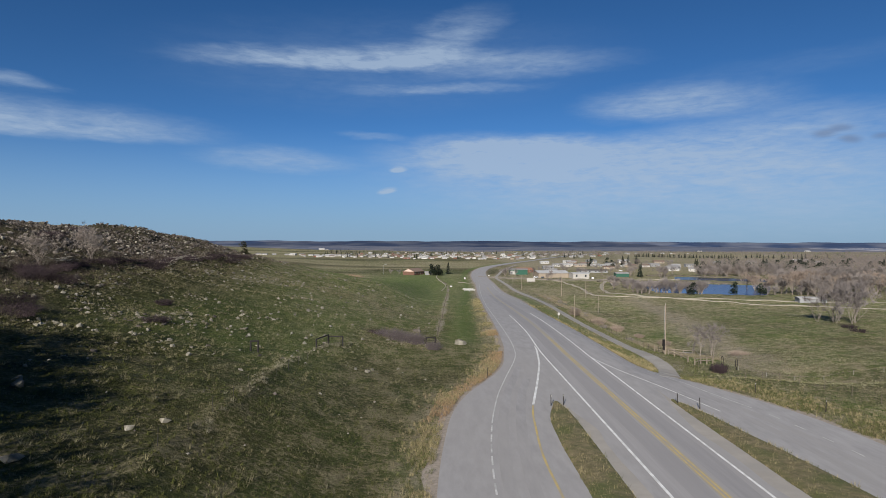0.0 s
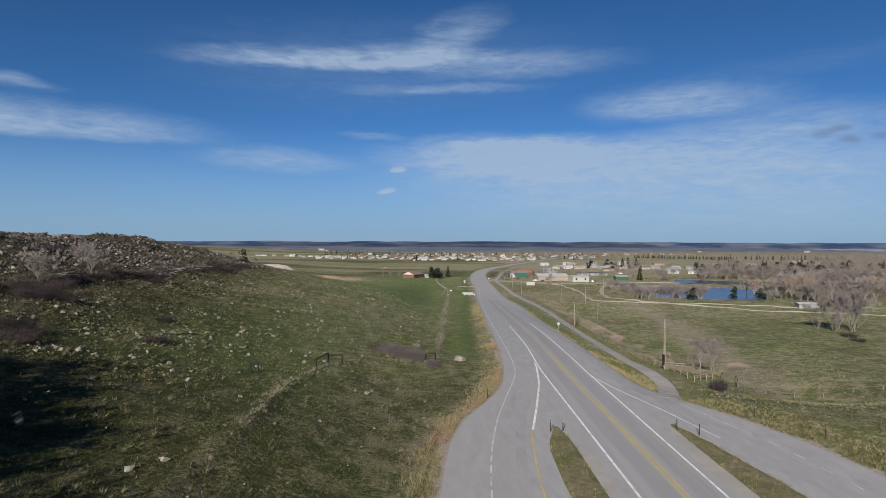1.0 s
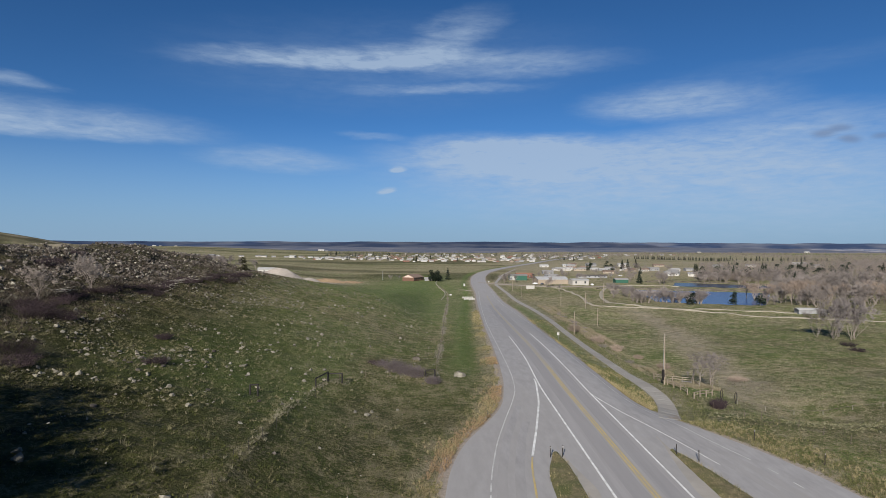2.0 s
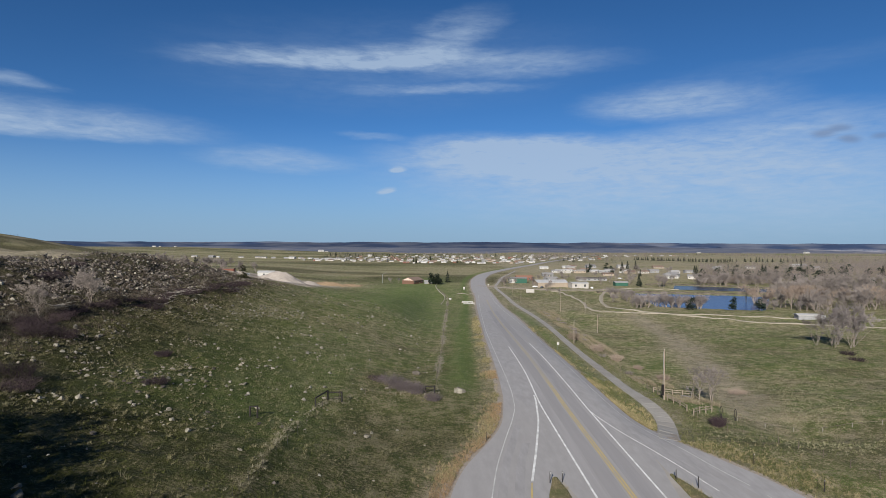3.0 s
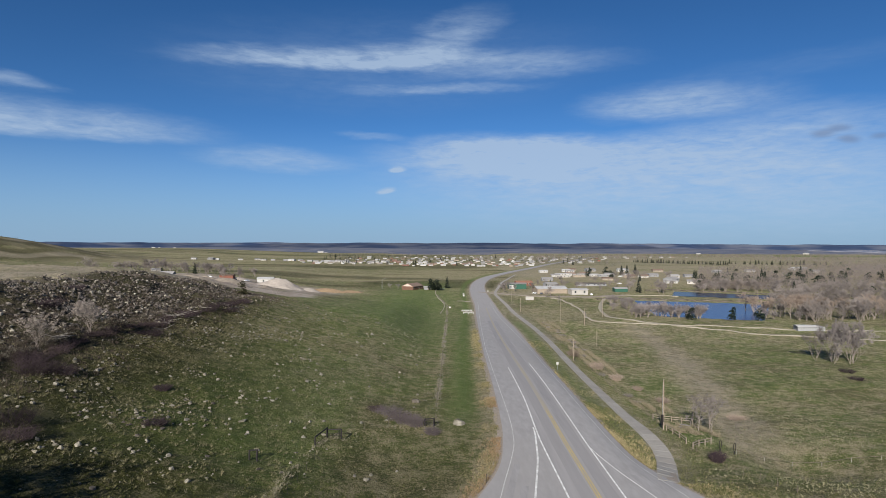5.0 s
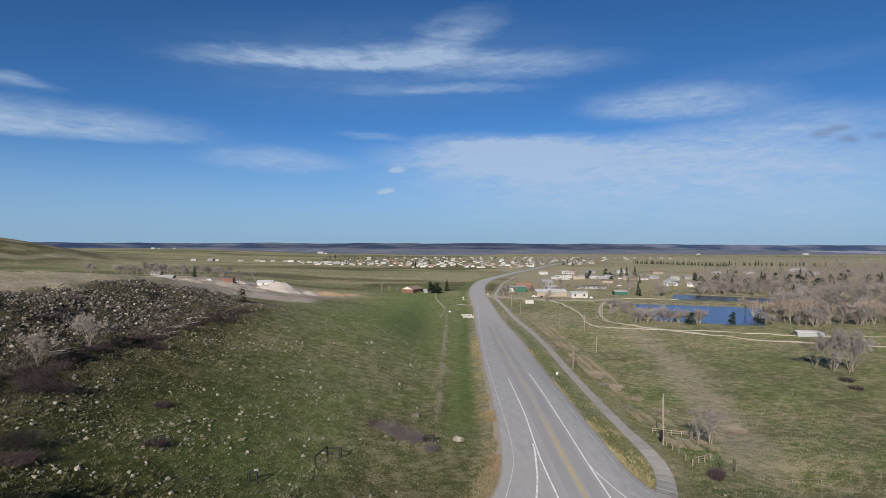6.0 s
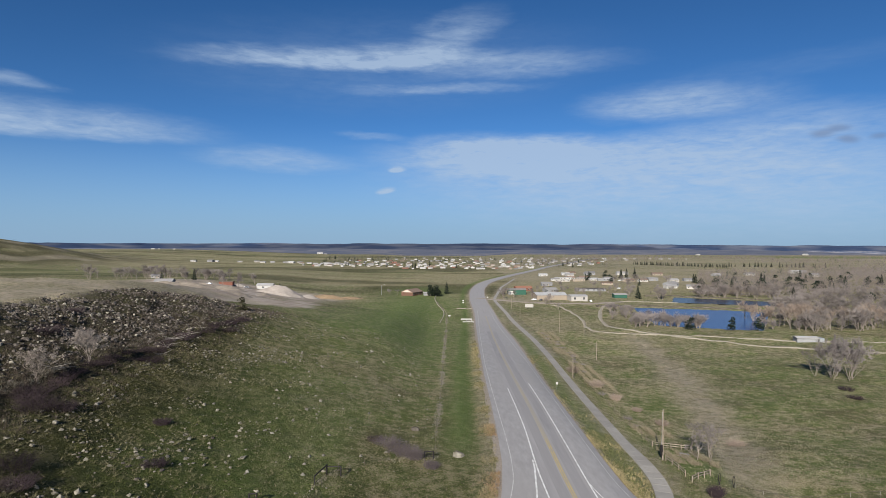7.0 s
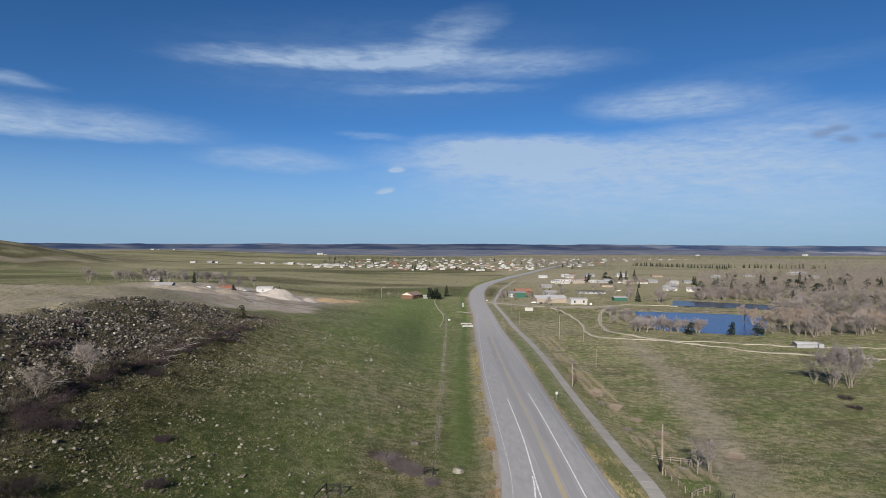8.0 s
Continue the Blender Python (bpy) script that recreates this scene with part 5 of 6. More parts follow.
def conifer(seed, tall, wide, label, mat, round_top=False, m=None, name="conifer"):
    """A trunk and sprays of needles: in whorls on a spruce, in uneven boughs on a broad pine."""
    rng = random.Random(seed)
    wood, crown = Mesh(), Mesh()
    wood.limb((0, 0, -0.2), (0, 0, tall * 0.9), tall * 0.02, tall * 0.006, 6)
    boughs = []
    for _ in range(13):
        a, f = rng.uniform(0, 6.283), rng.random() * (0.22 if len(boughs) < 5 else 1)
        r = wide * (0.25 + 0.5 * rng.random()) * (1 - 0.55 * f)
        boughs.append((Vector((r * math.cos(a), r * math.sin(a), tall * (0.12 + 0.74 * f))), wide * rng.uniform(0.34, 0.56)))
    for k in range(760):
        w = tall * (0.027 if round_top else 0.020) * rng.uniform(0.6, 1.7)
        if round_top:
            o, size = boughs[k % 13]
            d = Vector((rng.gauss(0, 1), rng.gauss(0, 1), rng.gauss(0.25, 0.8))).normalized()
            foot, tip = o + d * size * 0.35, o + Vector((d.x, d.y, d.z * 0.8)) * size * rng.uniform(0.7, 1.15)
        else:
            f = rng.random() ** 1.2
            h = tall * (0.05 + 0.95 * f)
            reach = wide * (1 - f) ** 0.8 * rng.uniform(0.25, 1.0) * (0.78 + 0.3 * math.sin(37 * f + seed))
            a = rng.uniform(0, 6.283)
            d = Vector((math.cos(a), math.sin(a), -0.25))
            foot, tip = Vector((0, 0, h)) + d * reach * 0.35, Vector((0, 0, h)) + d * (reach + tall * 0.02)
        side = (tip - foot).cross(Vector((rng.gauss(0, 0.5), rng.gauss(0, 0.5), 1))).normalized() * w
        mid = foot.lerp(tip, 0.6)
        crown.add([foot, mid + side, tip, mid - side], [(0, 1, 2, 3)])
    t = thing(name, m or Matrix(), label, "conifer")
    part("trunk", wood, M["bark"], t)
    part("crown", crown, mat, t, "dense dark needle branches")
    return t


def bush(x, y, seed, spread, tall, n, mat, label, base=None, thick=0.015):
    t = thing("bush", at(x, y, R.uniform(0, 360)), label, "bush")
    part("brush", twiggy(random.Random(seed), spread, tall, n, base or spread * 0.6, thick), mat, t)
    return t


# dark leafless brush on the slope
for x, y, s, h in ((-63, 93, 3.4, 2.4), (-60, 95, 2.6, 2.0), (-66, 96, 2.8, 2.0), (-40, 84, 2.0, 1.1), (-53, 74, 3.2, 2.2), (-50, 70, 2.6, 1.8), (-47, 101, 1.5, 1.2), (-6.0, 106, 2.6, 1.5), (-9.8, 111, 2.8, 1.2), (-8, 108, 2.4, 1.4), (-12.5, 112.5, 2.0, 0.8), (-4.6, 104.6, 1.8, 1.3), (-1.6, 101.5, 1.5, 1.0),
                   (-57, 62, 2.8, 2.0), (-63, 130, 2.4, 1.6), (-62, 175, 3, 1.6), (-64, 194, 3, 1.5), (-84, 128, 3.4, 2.2), (-92, 150, 3, 1.8), (45.2, 97.4, 1.7, 1.7), (44.4, 96.2, 1.3, 1.4)):
    pale = -12 < x < 0
    bush(x, y, int(x * 7 + y), s, h * (1.7 if pale else 1.1), 240, M["purple_twigs" if pale else "dark_twigs"], "low leafless bush of %s purplish twigs" % ("pale" if pale else "dark"), s * 0.75)
for k in range(26):
    f = k / 25
    bush(-68.5 + 4 * f + R.uniform(-1.5, 1.5), 98 + 96 * f, 500 + k, R.uniform(1.6, 2.8), R.uniform(1.0, 1.9), 170, M["dark_twigs"], "dark leafless brush along the foot of the scree", 1.8)
# pale small trees at the foot of the scree
bare_tree(21, 7.6, 5, 5, 13, 0.36, "small leafless pale tree at the foot of the scree", M["bark"], M["pale_twigs"], "small_tree", 0.30, at(-70.2, 119, 30), 0.014)
bare_tree(22, 6.2, 4, 5, 12, 0.33, "small leafless pale tree at the foot of the scree", M["bark"], M["pale_twigs"], "small_tree", 0.30, at(-70.4, 104.5, 80), 0.012)
conifer(31, 5.6, 2.3, "lone olive-green juniper on the ridge nose", M["needle_warm"], True, at(-72.3, 217, 0), "juniper")
# fallen dead branches
for x, y, a in ((-66.9, 144.5, -30), (-68, 150, 20), (-65, 138, 60), (-69.4, 170.8, -50), (-70, 160, 10), (-66, 180, -20), (-72, 112, 25)):
    rng = random.Random(int(x * y))
    t = thing("fallen_tree", at(x, y, a), "bleached fallen branches tangled on the ground", "dead wood")
    for k in range(9):
        m = Mesh()
        o = Vector((rng.uniform(-1.5, 1.5), rng.uniform(-1, 1), rng.uniform(-0.1, 0.4)))
        d = Vector((rng.uniform(1.5, 4.5) * rng.choice((-1, 1)), rng.uniform(-1.5, 1.5), rng.uniform(-0.1, 1.0)))
        m.limb(o, o + d * 0.5, 0.085, 0.055, 5)
        m.limb(o + d * 0.5, o + d + Vector((0, rng.uniform(-0.4, 0.4), rng.uniform(-0.2, 0.3))), 0.055, 0.02, 5)
        part("branch", m, M["grey_wood"], t)

# brush and small trees along the right-hand fence
for x, y, s, h in ((46.5, 211, 3.0, 2.2), (49.7, 191, 2.9, 2.0), (51.0, 174.5, 2.4, 1.7), (53.5, 163, 1.6, 1.0), (56, 151, 2.2, 1.2), (131, 193, 3.0, 1.2), (124.3, 179, 2.8, 1.0), (66, 133, 2.6, 1.0)):
    bush(x, y, int(x * 5 + y), s, h * 1.4, 300, M["dark_twigs" if x > 100 else "rosy_twigs"], "leafless brown bush beside the field fence" if x < 100 else "low dark leafless bush in the meadow", s * 0.62)
for k in range(20):
    y = R.uniform(130, 330)
    bush(float(path_mid(y)) + R.uniform(7, 13), y, 300 + k, R.uniform(1.2, 2.2), R.uniform(0.7, 1.3), 110, M["twigs"], "low scrubby weeds along the fence")
for k, (x, y) in enumerate(((51.6, 123.5), (50.4, 117.2), (52.6, 116.4), (54.5, 121))):
    bare_tree(40 + k, 6.2 + 0.5 * k, 1, 4, 24, 0.40, "slender leafless sapling in the picnic corner", M["bark"], M["twigs"], "sapling", 0.8, at(x, y, 70 * k), 0.012)
for k, (x, y, h) in enumerate(((141.4, 216.5, 17), (145.4, 212, 19), (147.6, 214, 18), (138.5, 221, 14), (143.4, 219, 19), (149.3, 216, 16), (140, 213, 12), (146, 220, 18))):
    bare_tree(50 + k, h * 0.76, 3, 4, 12, 0.18, "tall leafless cottonwood clump in the meadow", M["bark"], M["lilac_twigs"], "bare_tree", 0.30, at(x, y, 60 * k), 0.026)
# cottonwoods beside the camera, whose shade lies over the near slope
for k, (x, y, h) in enumerate(((-54, 36, 12), (-48, 33, 13), (-44, 28, 12), (-40, 24, 13), (-35, 19, 12), (-58, 30, 13), (-50, 24, 13), (-45, 18, 14), (-41, 33, 9), (-37, 29, 10), (-40, 38, 8), (-34, 25, 11), (-30, 19, 11), (-36, 14, 13), (-32, 10, 14), (-27, 13, 12), (-40, 19, 12), (-42, 44, 8), (-40, 41, 8), (-37, 37, 8.5), (-35, 33, 9), (-46, 48, 8), (-33, 29, 9))):
    bare_tree(70 + k, h, 3, 4, 9, 0.46, "leafless cottonwood standing beside the grassy slope", M["bark"], M["twigs"], "bare_tree", 0.5, at(x, y, 47 * k), 0.032)


# ---- poles, posts, fences, signs ----
def utility_pole(x, y, tall, box, label):
    t = thing("utility_pole", at(x, y, 20), label, "pole")
    m = Mesh()
    m.limb((0, 0, -0.3), (0, 0, tall), 0.15, 0.095, 10)
    part("pole", m, M["wood"], t)
    if box:
        m = Mesh()
        m.box(-0.55, -0.15, -0.25, 0.2, 1.6, 2.9, 0.03)
        m.box(-0.5, -0.2, -0.2, 0.15, 0.9, 1.55, 0.02)
        part("meter_box", m, M["dark_steel"], t, "dark steel meter box")
        m = Mesh()
        m.limb((-0.3, 0, 2.9), (-0.16, 0, tall - 0.4), 0.03, 0.03, 6)
        part("conduit", m, M["steel"], t)
    m = Mesh()
    m.limb((0, 0, tall), (0, 0, tall + 0.14), 0.04, 0.03, 8)
    part("insulator", m, M["steel"], t)
    return t


utility_pole(42.5, 114.2, 9.6, True, "bare wooden utility pole with a meter box")
utility_pole(43.9, 199, 7.6, False, "bare wooden utility pole beside the path")
utility_pole(66.5, 256, 7.6, False, "bare wooden utility pole in the field")
utility_pole(75.5, 316, 8.5, False, "bare wooden utility pole by a dirt track")
utility_pole(65.6, 331, 12, False, "tall thin wooden utility pole")
utility_pole(99, 368, 12, False, "tall thin wooden utility pole")
utility_pole(52, 395, 9, False, "wooden utility pole beside the path")
utility_pole(55, 470, 9, False, "wooden utility pole beside the path")


t = thing("street_lamp", at(-59.6, 597, 0), "tall galvanised street lamp with a short arm in the meadow", "lamp")
m = Mesh()
m.limb((0, 0, -0.3), (0, 0, 9.2), 0.16, 0.10, 8)
part("pole", m, M["steel"], t)
m = Mesh()
m.limb((0, 0, 9.1), (1.2, 0, 10.0), 0.07, 0.06, 6)
m.limb((1.2, 0, 10.0), (2.6, 0, 10.2), 0.06, 0.05, 6)
part("arm", m, M["steel"], t)
m = Mesh()
m.box(2.4, 3.3, -0.2, 0.2, 10.05, 10.28, 0.05)
part("lamp_head", m, M["steel"], t)


def post(x, y, tall, thick, mat, label, category="post", group="", parent_name="post"):
    t = thing(parent_name, at(x, y, R.uniform(0, 90)), label, category, group)
    m = Mesh()
    m.limb((0, 0, -0.3), (R.uniform(-0.04, 0.04), R.uniform(-0.04, 0.04), tall), thick, thick * 0.9, 6)
    part("shaft", m, mat, t)
    return t


for x, y in ((12.1, 66.6), (13.5, 66.8), (26.5, 67.4), (28.2, 65.4), (6.1, 81.0), (38.0, 72.6), (41.4, 64.5)):
    t = post(x, y, 1.35, 0.055, M["dark_steel"], "slim dark steel delineator post", "delineator", "roadside delineators", "delineator")
    m = Mesh()
    m.box(-0.05, 0.05, -0.065, -0.055, 1.15, 1.3)
    part("reflector", m, M["white_paint"], t, "white reflector")

# small white sign between road and path, seen from behind
t = thing("road_sign", at(33.7, 173.8, 0), "small white road sign on a steel post", "sign")
m = Mesh()
m.limb((0, 0, -0.2), (0, 0, 2.2), 0.035, 0.035, 6)
part("pole", m, M["steel"], t)
m = Mesh()
m.box(-0.32, 0.32, -0.06, -0.035, 1.45, 2.2)
part("panel", m, M["white_paint"], t)


def wire_fence(name, pts, spacing, tall, mat, label, wires=3, gauge=0.012, thick=0.05):
    """Posts with strands of wire along a course."""
    t = thing(name, Matrix(), label, "fence")
    course = [Vector((*p, 0)) for p in pts]
    places = []
    for a, b2 in zip(course, course[1:]):
        n = max(1, round((b2 - a).length / spacing))
        places += [a.lerp(b2, k / n) for k in range(n)]
    places.append(course[-1])
    shaft = Mesh()
    shaft.limb((0, 0, -0.3), (0, 0, tall), thick, thick * 0.85, 6)
    data = shaft.data("fence_post", mat)
    tops = []
    for p in places:
        z = zt(p.x, p.y)
        ob = part("fence_post", data, mat, t)
        ob.matrix_basis = pose(p.x, p.y, z, R.uniform(-4, 4), R.uniform(-4, 4), R.uniform(0, 90))
        tops.append(Vector((p.x, p.y, z)))
    for k in range(wires):
        m = Mesh()
        m.tube([p + Vector((0, 0, tall * (0.92 - 0.28 * k))) for p in tops], gauge)
        part("wire", m, M["dark_steel"], t)
    return t


wire_fence("wire_fence", [(-18.6, 39), (-18.3, 43), (-18.2, 52), (-18.0, 60), (-17.8, 74), (-17.6, 88)], 4.2, 1.25, M["dark_steel"], "old wire fence with thin crooked posts on the slope", 2, 0.003, 0.028)
wire_fence("wire_fence", [(-16.2, 94.5), (-9, 102.5)] + MEADOW_FENCE, 5.0, 1.25, M["dark_wood"], "wire fence along the edge of the meadow", 3, 0.004)
wire_fence("wire_fence", [(42.9, 116.5), (44.9, 127), (45.7, 136), (46.6, 160), (47.0, 186), (47.2, 204), (50.5, 300), (53, 400), (52.5, 470)], 5.0, 1.2, M["dark_wood"], "wire field fence beside the path", 3, 0.005)
wire_fence("wire_fence", [(43.2, 101), (43.6, 96), (44.6, 88), (46.6, 78), (50, 68), (56, 60)], 4.0, 1.1, M["dark_wood"], "wire field fence beside the turn-off", 3, 0.005)


def log_rail(pts, label, rails=2, tall=1.15):
    t = thing("rail_fence", Matrix(), label, "fence")
    shaft = Mesh()
    shaft.limb((0, 0, -0.3), (0, 0, tall), 0.10, 0.09, 7)
    data = shaft.data("post", M["wood"])
    foot = [Vector((x, y, zt(x, y))) for x, y in pts]
    for p in foot:
        part("post", data, M["wood"], t).matrix_basis = pose(p.x, p.y, p.z, 0, 0, R.uniform(0, 90))
    for a, b2 in zip(foot, foot[1:]):
        for k in range(rails):
            m = Mesh()
            up = Vector((0, 0, tall - 0.12 - 0.45 * k))
            m.limb(a + up, b2 + up, 0.075, 0.065, 6)
            part("rail", m, M["wood"], t)


log_rail([(44.8, 126.4), (46.9, 126.8), (49.0, 127), (51, 126.6), (53, 126)], "weathered log rail fence behind the picnic corner")
log_rail([(43.2, 102.4), (45.0, 104.2), (46.6, 105.4), (48.2, 106.6)], "weathered log rail fence in front of the picnic corner")
log_rail([(42.8, 113.4), (42.9, 110.6), (43.0, 107.8), (43.1, 105)], "low log rail between the path and the picnic corner")
# single thin rail that runs out over the meadow
t = thing("rail_fence", Matrix(), "long low dark single-rail pole fence across the meadow", "fence")
ends = [(50.6 + 4.2 * k, 102.2 - 1.05 * k) for k in range(13)]
shaft = Mesh()
shaft.limb((0, 0, -0.3), (0, 0, 0.75), 0.06, 0.05, 6)
short_post = shaft.data("post", M["grey_wood"])
for (ax, ay), (bx, by) in zip(ends, ends[1:]):
    part("post", short_post, M["grey_wood"], t).matrix_basis = pose(ax, ay, zt(ax, ay))
    m = Mesh()
    m.limb((ax, ay, zt(ax, ay) + 0.68), (bx, by, zt(bx, by) + 0.68), 0.04, 0.035, 6)
    part("rail", m, M["dark_wood"], t)


def pipe_gate(x, y, turn, wide, tall, extra, label):
    t = thing("pipe_gate", at(x, y, turn), label, "gate")
    for px in (0, wide):
        m = Mesh()
        m.limb((px, 0, -0.3), (px, 0, tall), 0.12, 0.12, 8)
        part("post", m, M["dark_steel"], t)
    m = Mesh()
    m.limb((-0.05, 0, tall - 0.06), (wide + 0.05, 0, tall - 0.06), 0.105, 0.105, 8)
    part("top_bar", m, M["dark_steel"], t)
    for k in range(extra):
        m = Mesh()
        m.limb((0, 0, 0.25 + 0.3 * k), (wide, 0, 0.25 + 0.3 * k), 0.03, 0.03, 6)
        part("bar", m, M["dark_steel"], t)
    return t


pipe_gate(-25.3, 78.8, 15, 0.95, 1.35, 0, "dark steel pipe brace standing alone in the grass")
pipe_gate(-18.6, 88, 78, 4.6, 1.4, 1, "dark steel pipe gate on the slope")
pipe_gate(-17.7, 92.5, 4, 2.2, 1.3, 2, "dark steel pipe brace beside a gate")
pipe_gate(-2.9, 105.2, 10, 1.6, 1.2, 3, "low dark steel gate near a boulder")
# two upright steel loops of the walk-through gate
for x, y, turn in ((47.9, 102.4, 30), (50.1, 101.9, 30)):
    t = thing("loop_gate", at(x, y, turn), "tall dark steel loop of a walk-through gate", "gate")
    m = Mesh()
    arc = [Vector((0.32 * math.cos(a), 0, 1.25 + 0.75 * math.sin(a))) for a in np.linspace(0, 2 * math.pi, 15)]
    for a, b2 in zip(arc, arc[1:]):
        m.limb(a, b2, 0.06, 0.06, 6)
    part("loop", m, M["dark_steel"], t)
    m = Mesh()
    m.limb((0, 0, -0.3), (0, 0, 0.55), 0.1, 0.1, 8)
    part("post", m, M["dark_steel"], t)

# picnic table
t = thing("picnic_table", at(48.4, 118.6, -35), "weathered grey wooden picnic table on mown grass", "table")
for k in range(4):
    m = Mesh()
    m.box(-0.9, 0.9, -0.38 + 0.195 * k, -0.38 + 0.195 * k + 0.17, 0.71, 0.75)
    part("tabletop_plank", m, M["grey_wood"], t)
for y0 in (-0.85, 0.6):
    m = Mesh()
    m.box(-0.9, 0.9, y0, y0 + 0.25, 0.42, 0.46)
    part("bench_plank", m, M["grey_wood"], t)
for px in (-0.65, 0.65):
    for s in (-1, 1):
        m = Mesh()
        m.limb((px, 0.65 * s, -0.02), (px, 0.2 * s, 0.71), 0.05, 0.05, 4)
        part("leg", m, M["wood"], t)
    m = Mesh()
    m.box(px - 0.03, px + 0.03, -0.82, 0.82, 0.36, 0.42)
    part("crossbar", m, M["wood"], t)

# white rails and cattle guard at the field approach
for x, y, w in ((13.8, 380, 6.5), (13.4, 395, 6.5)):
    t = thing("guard_rail", at(x, y, 2), "white-painted plank rail at a field approach", "rail")
    for k in range(3):
        m = Mesh()
        m.box(k * w / 2 - 0.1, k * w / 2 + 0.1, -0.1, 0.1, -0.3, 1.3)
        part("post", m, M["white_paint"], t)
    for z in (0.5, 1.0):
        m = Mesh()
        m.box(-0.2, w + 0.2, -0.16, -0.1, z, z + 0.28)
        part("plank", m, M["white_paint"], t)
for x, y in ((5.6, 411), (19, 523), (43.0, 558), (18.5, 505)):
    t = thing("marker_sign", at(x, y, 0), "small white marker sign on a post", "sign")
    m = Mesh()
    m.limb((0, 0, -0.2), (0, 0, 1.6), 0.05, 0.05, 6)
    part("pole", m, M["wood"], t)
    m = Mesh()
    m.box(-0.7, 0.7, -0.08, -0.05, 1.0, 1.9)
    part("panel", m, M["white_paint"], t)
t = thing("billboard", at(68.8, 468, 0), "pale weathered board sign on wooden legs in a field", "sign")
m = Mesh()
m.box(-3.2, 3.2, -0.1, 0.05, 1.2, 3.9)
part("panel", m, M["cream"], t)
for px in (-2.4, 0, 2.4):
    m = Mesh()
    m.box(px - 0.1, px + 0.1, 0.05, 0.25, -0.3, 3.9)
    part("leg", m, M["wood"], t)


# ---- buildings ----
def house(name, w, d, h, pitch, wall, roof, label, category="house", windows=3, door=True, m=None, win_mat=None, eave=0.5, trim=None):
    """A gabled building: ridge along x, front to -y."""
    t = thing(name, m or Matrix(), label, category)
    top = h + pitch * d / 2
    b = Mesh()
    b.add([(-w / 2, -d / 2, -0.6), (w / 2, -d / 2, -0.6), (w / 2, d / 2, -0.6), (-w / 2, d / 2, -0.6), (-w / 2, -d / 2, h), (w / 2, -d / 2, h), (w / 2, d / 2, h), (-w / 2, d / 2, h), (-w / 2, 0, top), (w / 2, 0, top)],
          [(0, 1, 5, 4), (2, 3, 7, 6), (1, 2, 6, 9, 5), (3, 0, 4, 8, 7), (3, 2, 1, 0)])
    part("wall", b, wall, t)
    for s in (-1, 1):
        b = Mesh()
        ex, ey = w / 2 + eave, s * (d / 2 + eave)
        ze = h - pitch * eave
        q = [(-ex, ey, ze), (ex, ey, ze), (ex, 0, top), (-ex, 0, top)]
        b.add([(x, y, z + 0.03) for x, y, z in q] + [(x, y, z + 0.25) for x, y, z in q], [(0, 1, 2, 3), (7, 6, 5, 4), (0, 4, 5, 1), (1, 5, 6, 2), (2, 6, 7, 3), (3, 7, 4, 0)])
        part("roof", b, roof, t)
    for k in range(windows):
        x = -w / 2 + w * (k + 0.5 + 0.25 * (k % 2)) / (windows + 0.25)
        b = Mesh()
        b.box(x - 0.75, x + 0.75, -d / 2 - 0.06, -d / 2 + 0.02, h * 0.38, h * 0.80)
        fr = part("window", b, trim or M["white_paint"], t)
        b = Mesh()
        b.box(x - 0.62, x + 0.62, -d / 2 - 0.08, -d / 2 - 0.05, h * 0.42, h * 0.76)
        part("pane", b, M["glass"], fr)
    if door:
        b = Mesh()
        b.box(w * 0.12 - 0.5, w * 0.12 + 0.5, -d / 2 - 0.07, -d / 2, -0.1, 2.1)
        part("door", b, M["tan_wall"], t)
    return t


KINDS = [("cream", "roof_grey"), ("white_paint", "roof_grey"), ("tan_wall", "roof_brown"), ("grey_wall", "roof_grey"), ("white_paint", "roof_white"), ("red_wall", "roof_brown"), ("cream", "roof_brown")]
HOUSES = []
for k, (a, b2) in enumerate(KINDS):
    words = {"cream": "cream-sided", "white_paint": "white-painted", "tan_wall": "tan-sided", "grey_wall": "grey-sided", "red_wall": "red-brown"}[a]
    HOUSES.append(house("house", 13 + k % 3 * 2, 9, 3.0, 0.38, M[a], M[b2], "small %s town house with a %s roof" % (words, {"roof_grey": "grey", "roof_brown": "brown", "roof_white": "white metal"}[b2]), "house", 3,
                        m=at(-260 + 30 * k, 1420 + 10 * k, R.uniform(-20, 20))))


def lay(model, x, y, turn, size=1.0):
    return copy_thing(model, at(x, y, turn, size))


def along(px, y):
    """x at distance y for a bearing given as the tangent in thousandths."""
    return px / 1000 * y


# town: rows of houses
TOWN = random.Random(5)
for y, lo, hi, gap in ((1230, -60, 150, 24), (1275, -40, 170, 22), (1330, -215, 190, 21), (1390, -230, 200, 21), (1460, -210, 230, 22), (1540, -200, 250, 23), (1650, -170, 260, 24), (1790, -150, 290, 26), (1960, -120, 320, 30), (2180, -60, 420, 36)):
    x = lo / 1000 * y * 1.0
    while x < hi / 1000 * y:
        if abs(x - float(bend(y))) > 22 and TOWN.random() < 0.86:
            lay(HOUSES[TOWN.choice((0, 1, 1, 1, 4, 4, 4, 3, 3, 2, 6, 5))], x + TOWN.uniform(-4, 4), y + TOWN.uniform(-16, 16), TOWN.choice((0, 90, 0, 180)) + TOWN.uniform(-8, 8), TOWN.uniform(0.5, 0.85))
        x += gap * TOWN.uniform(0.6, 1.3)
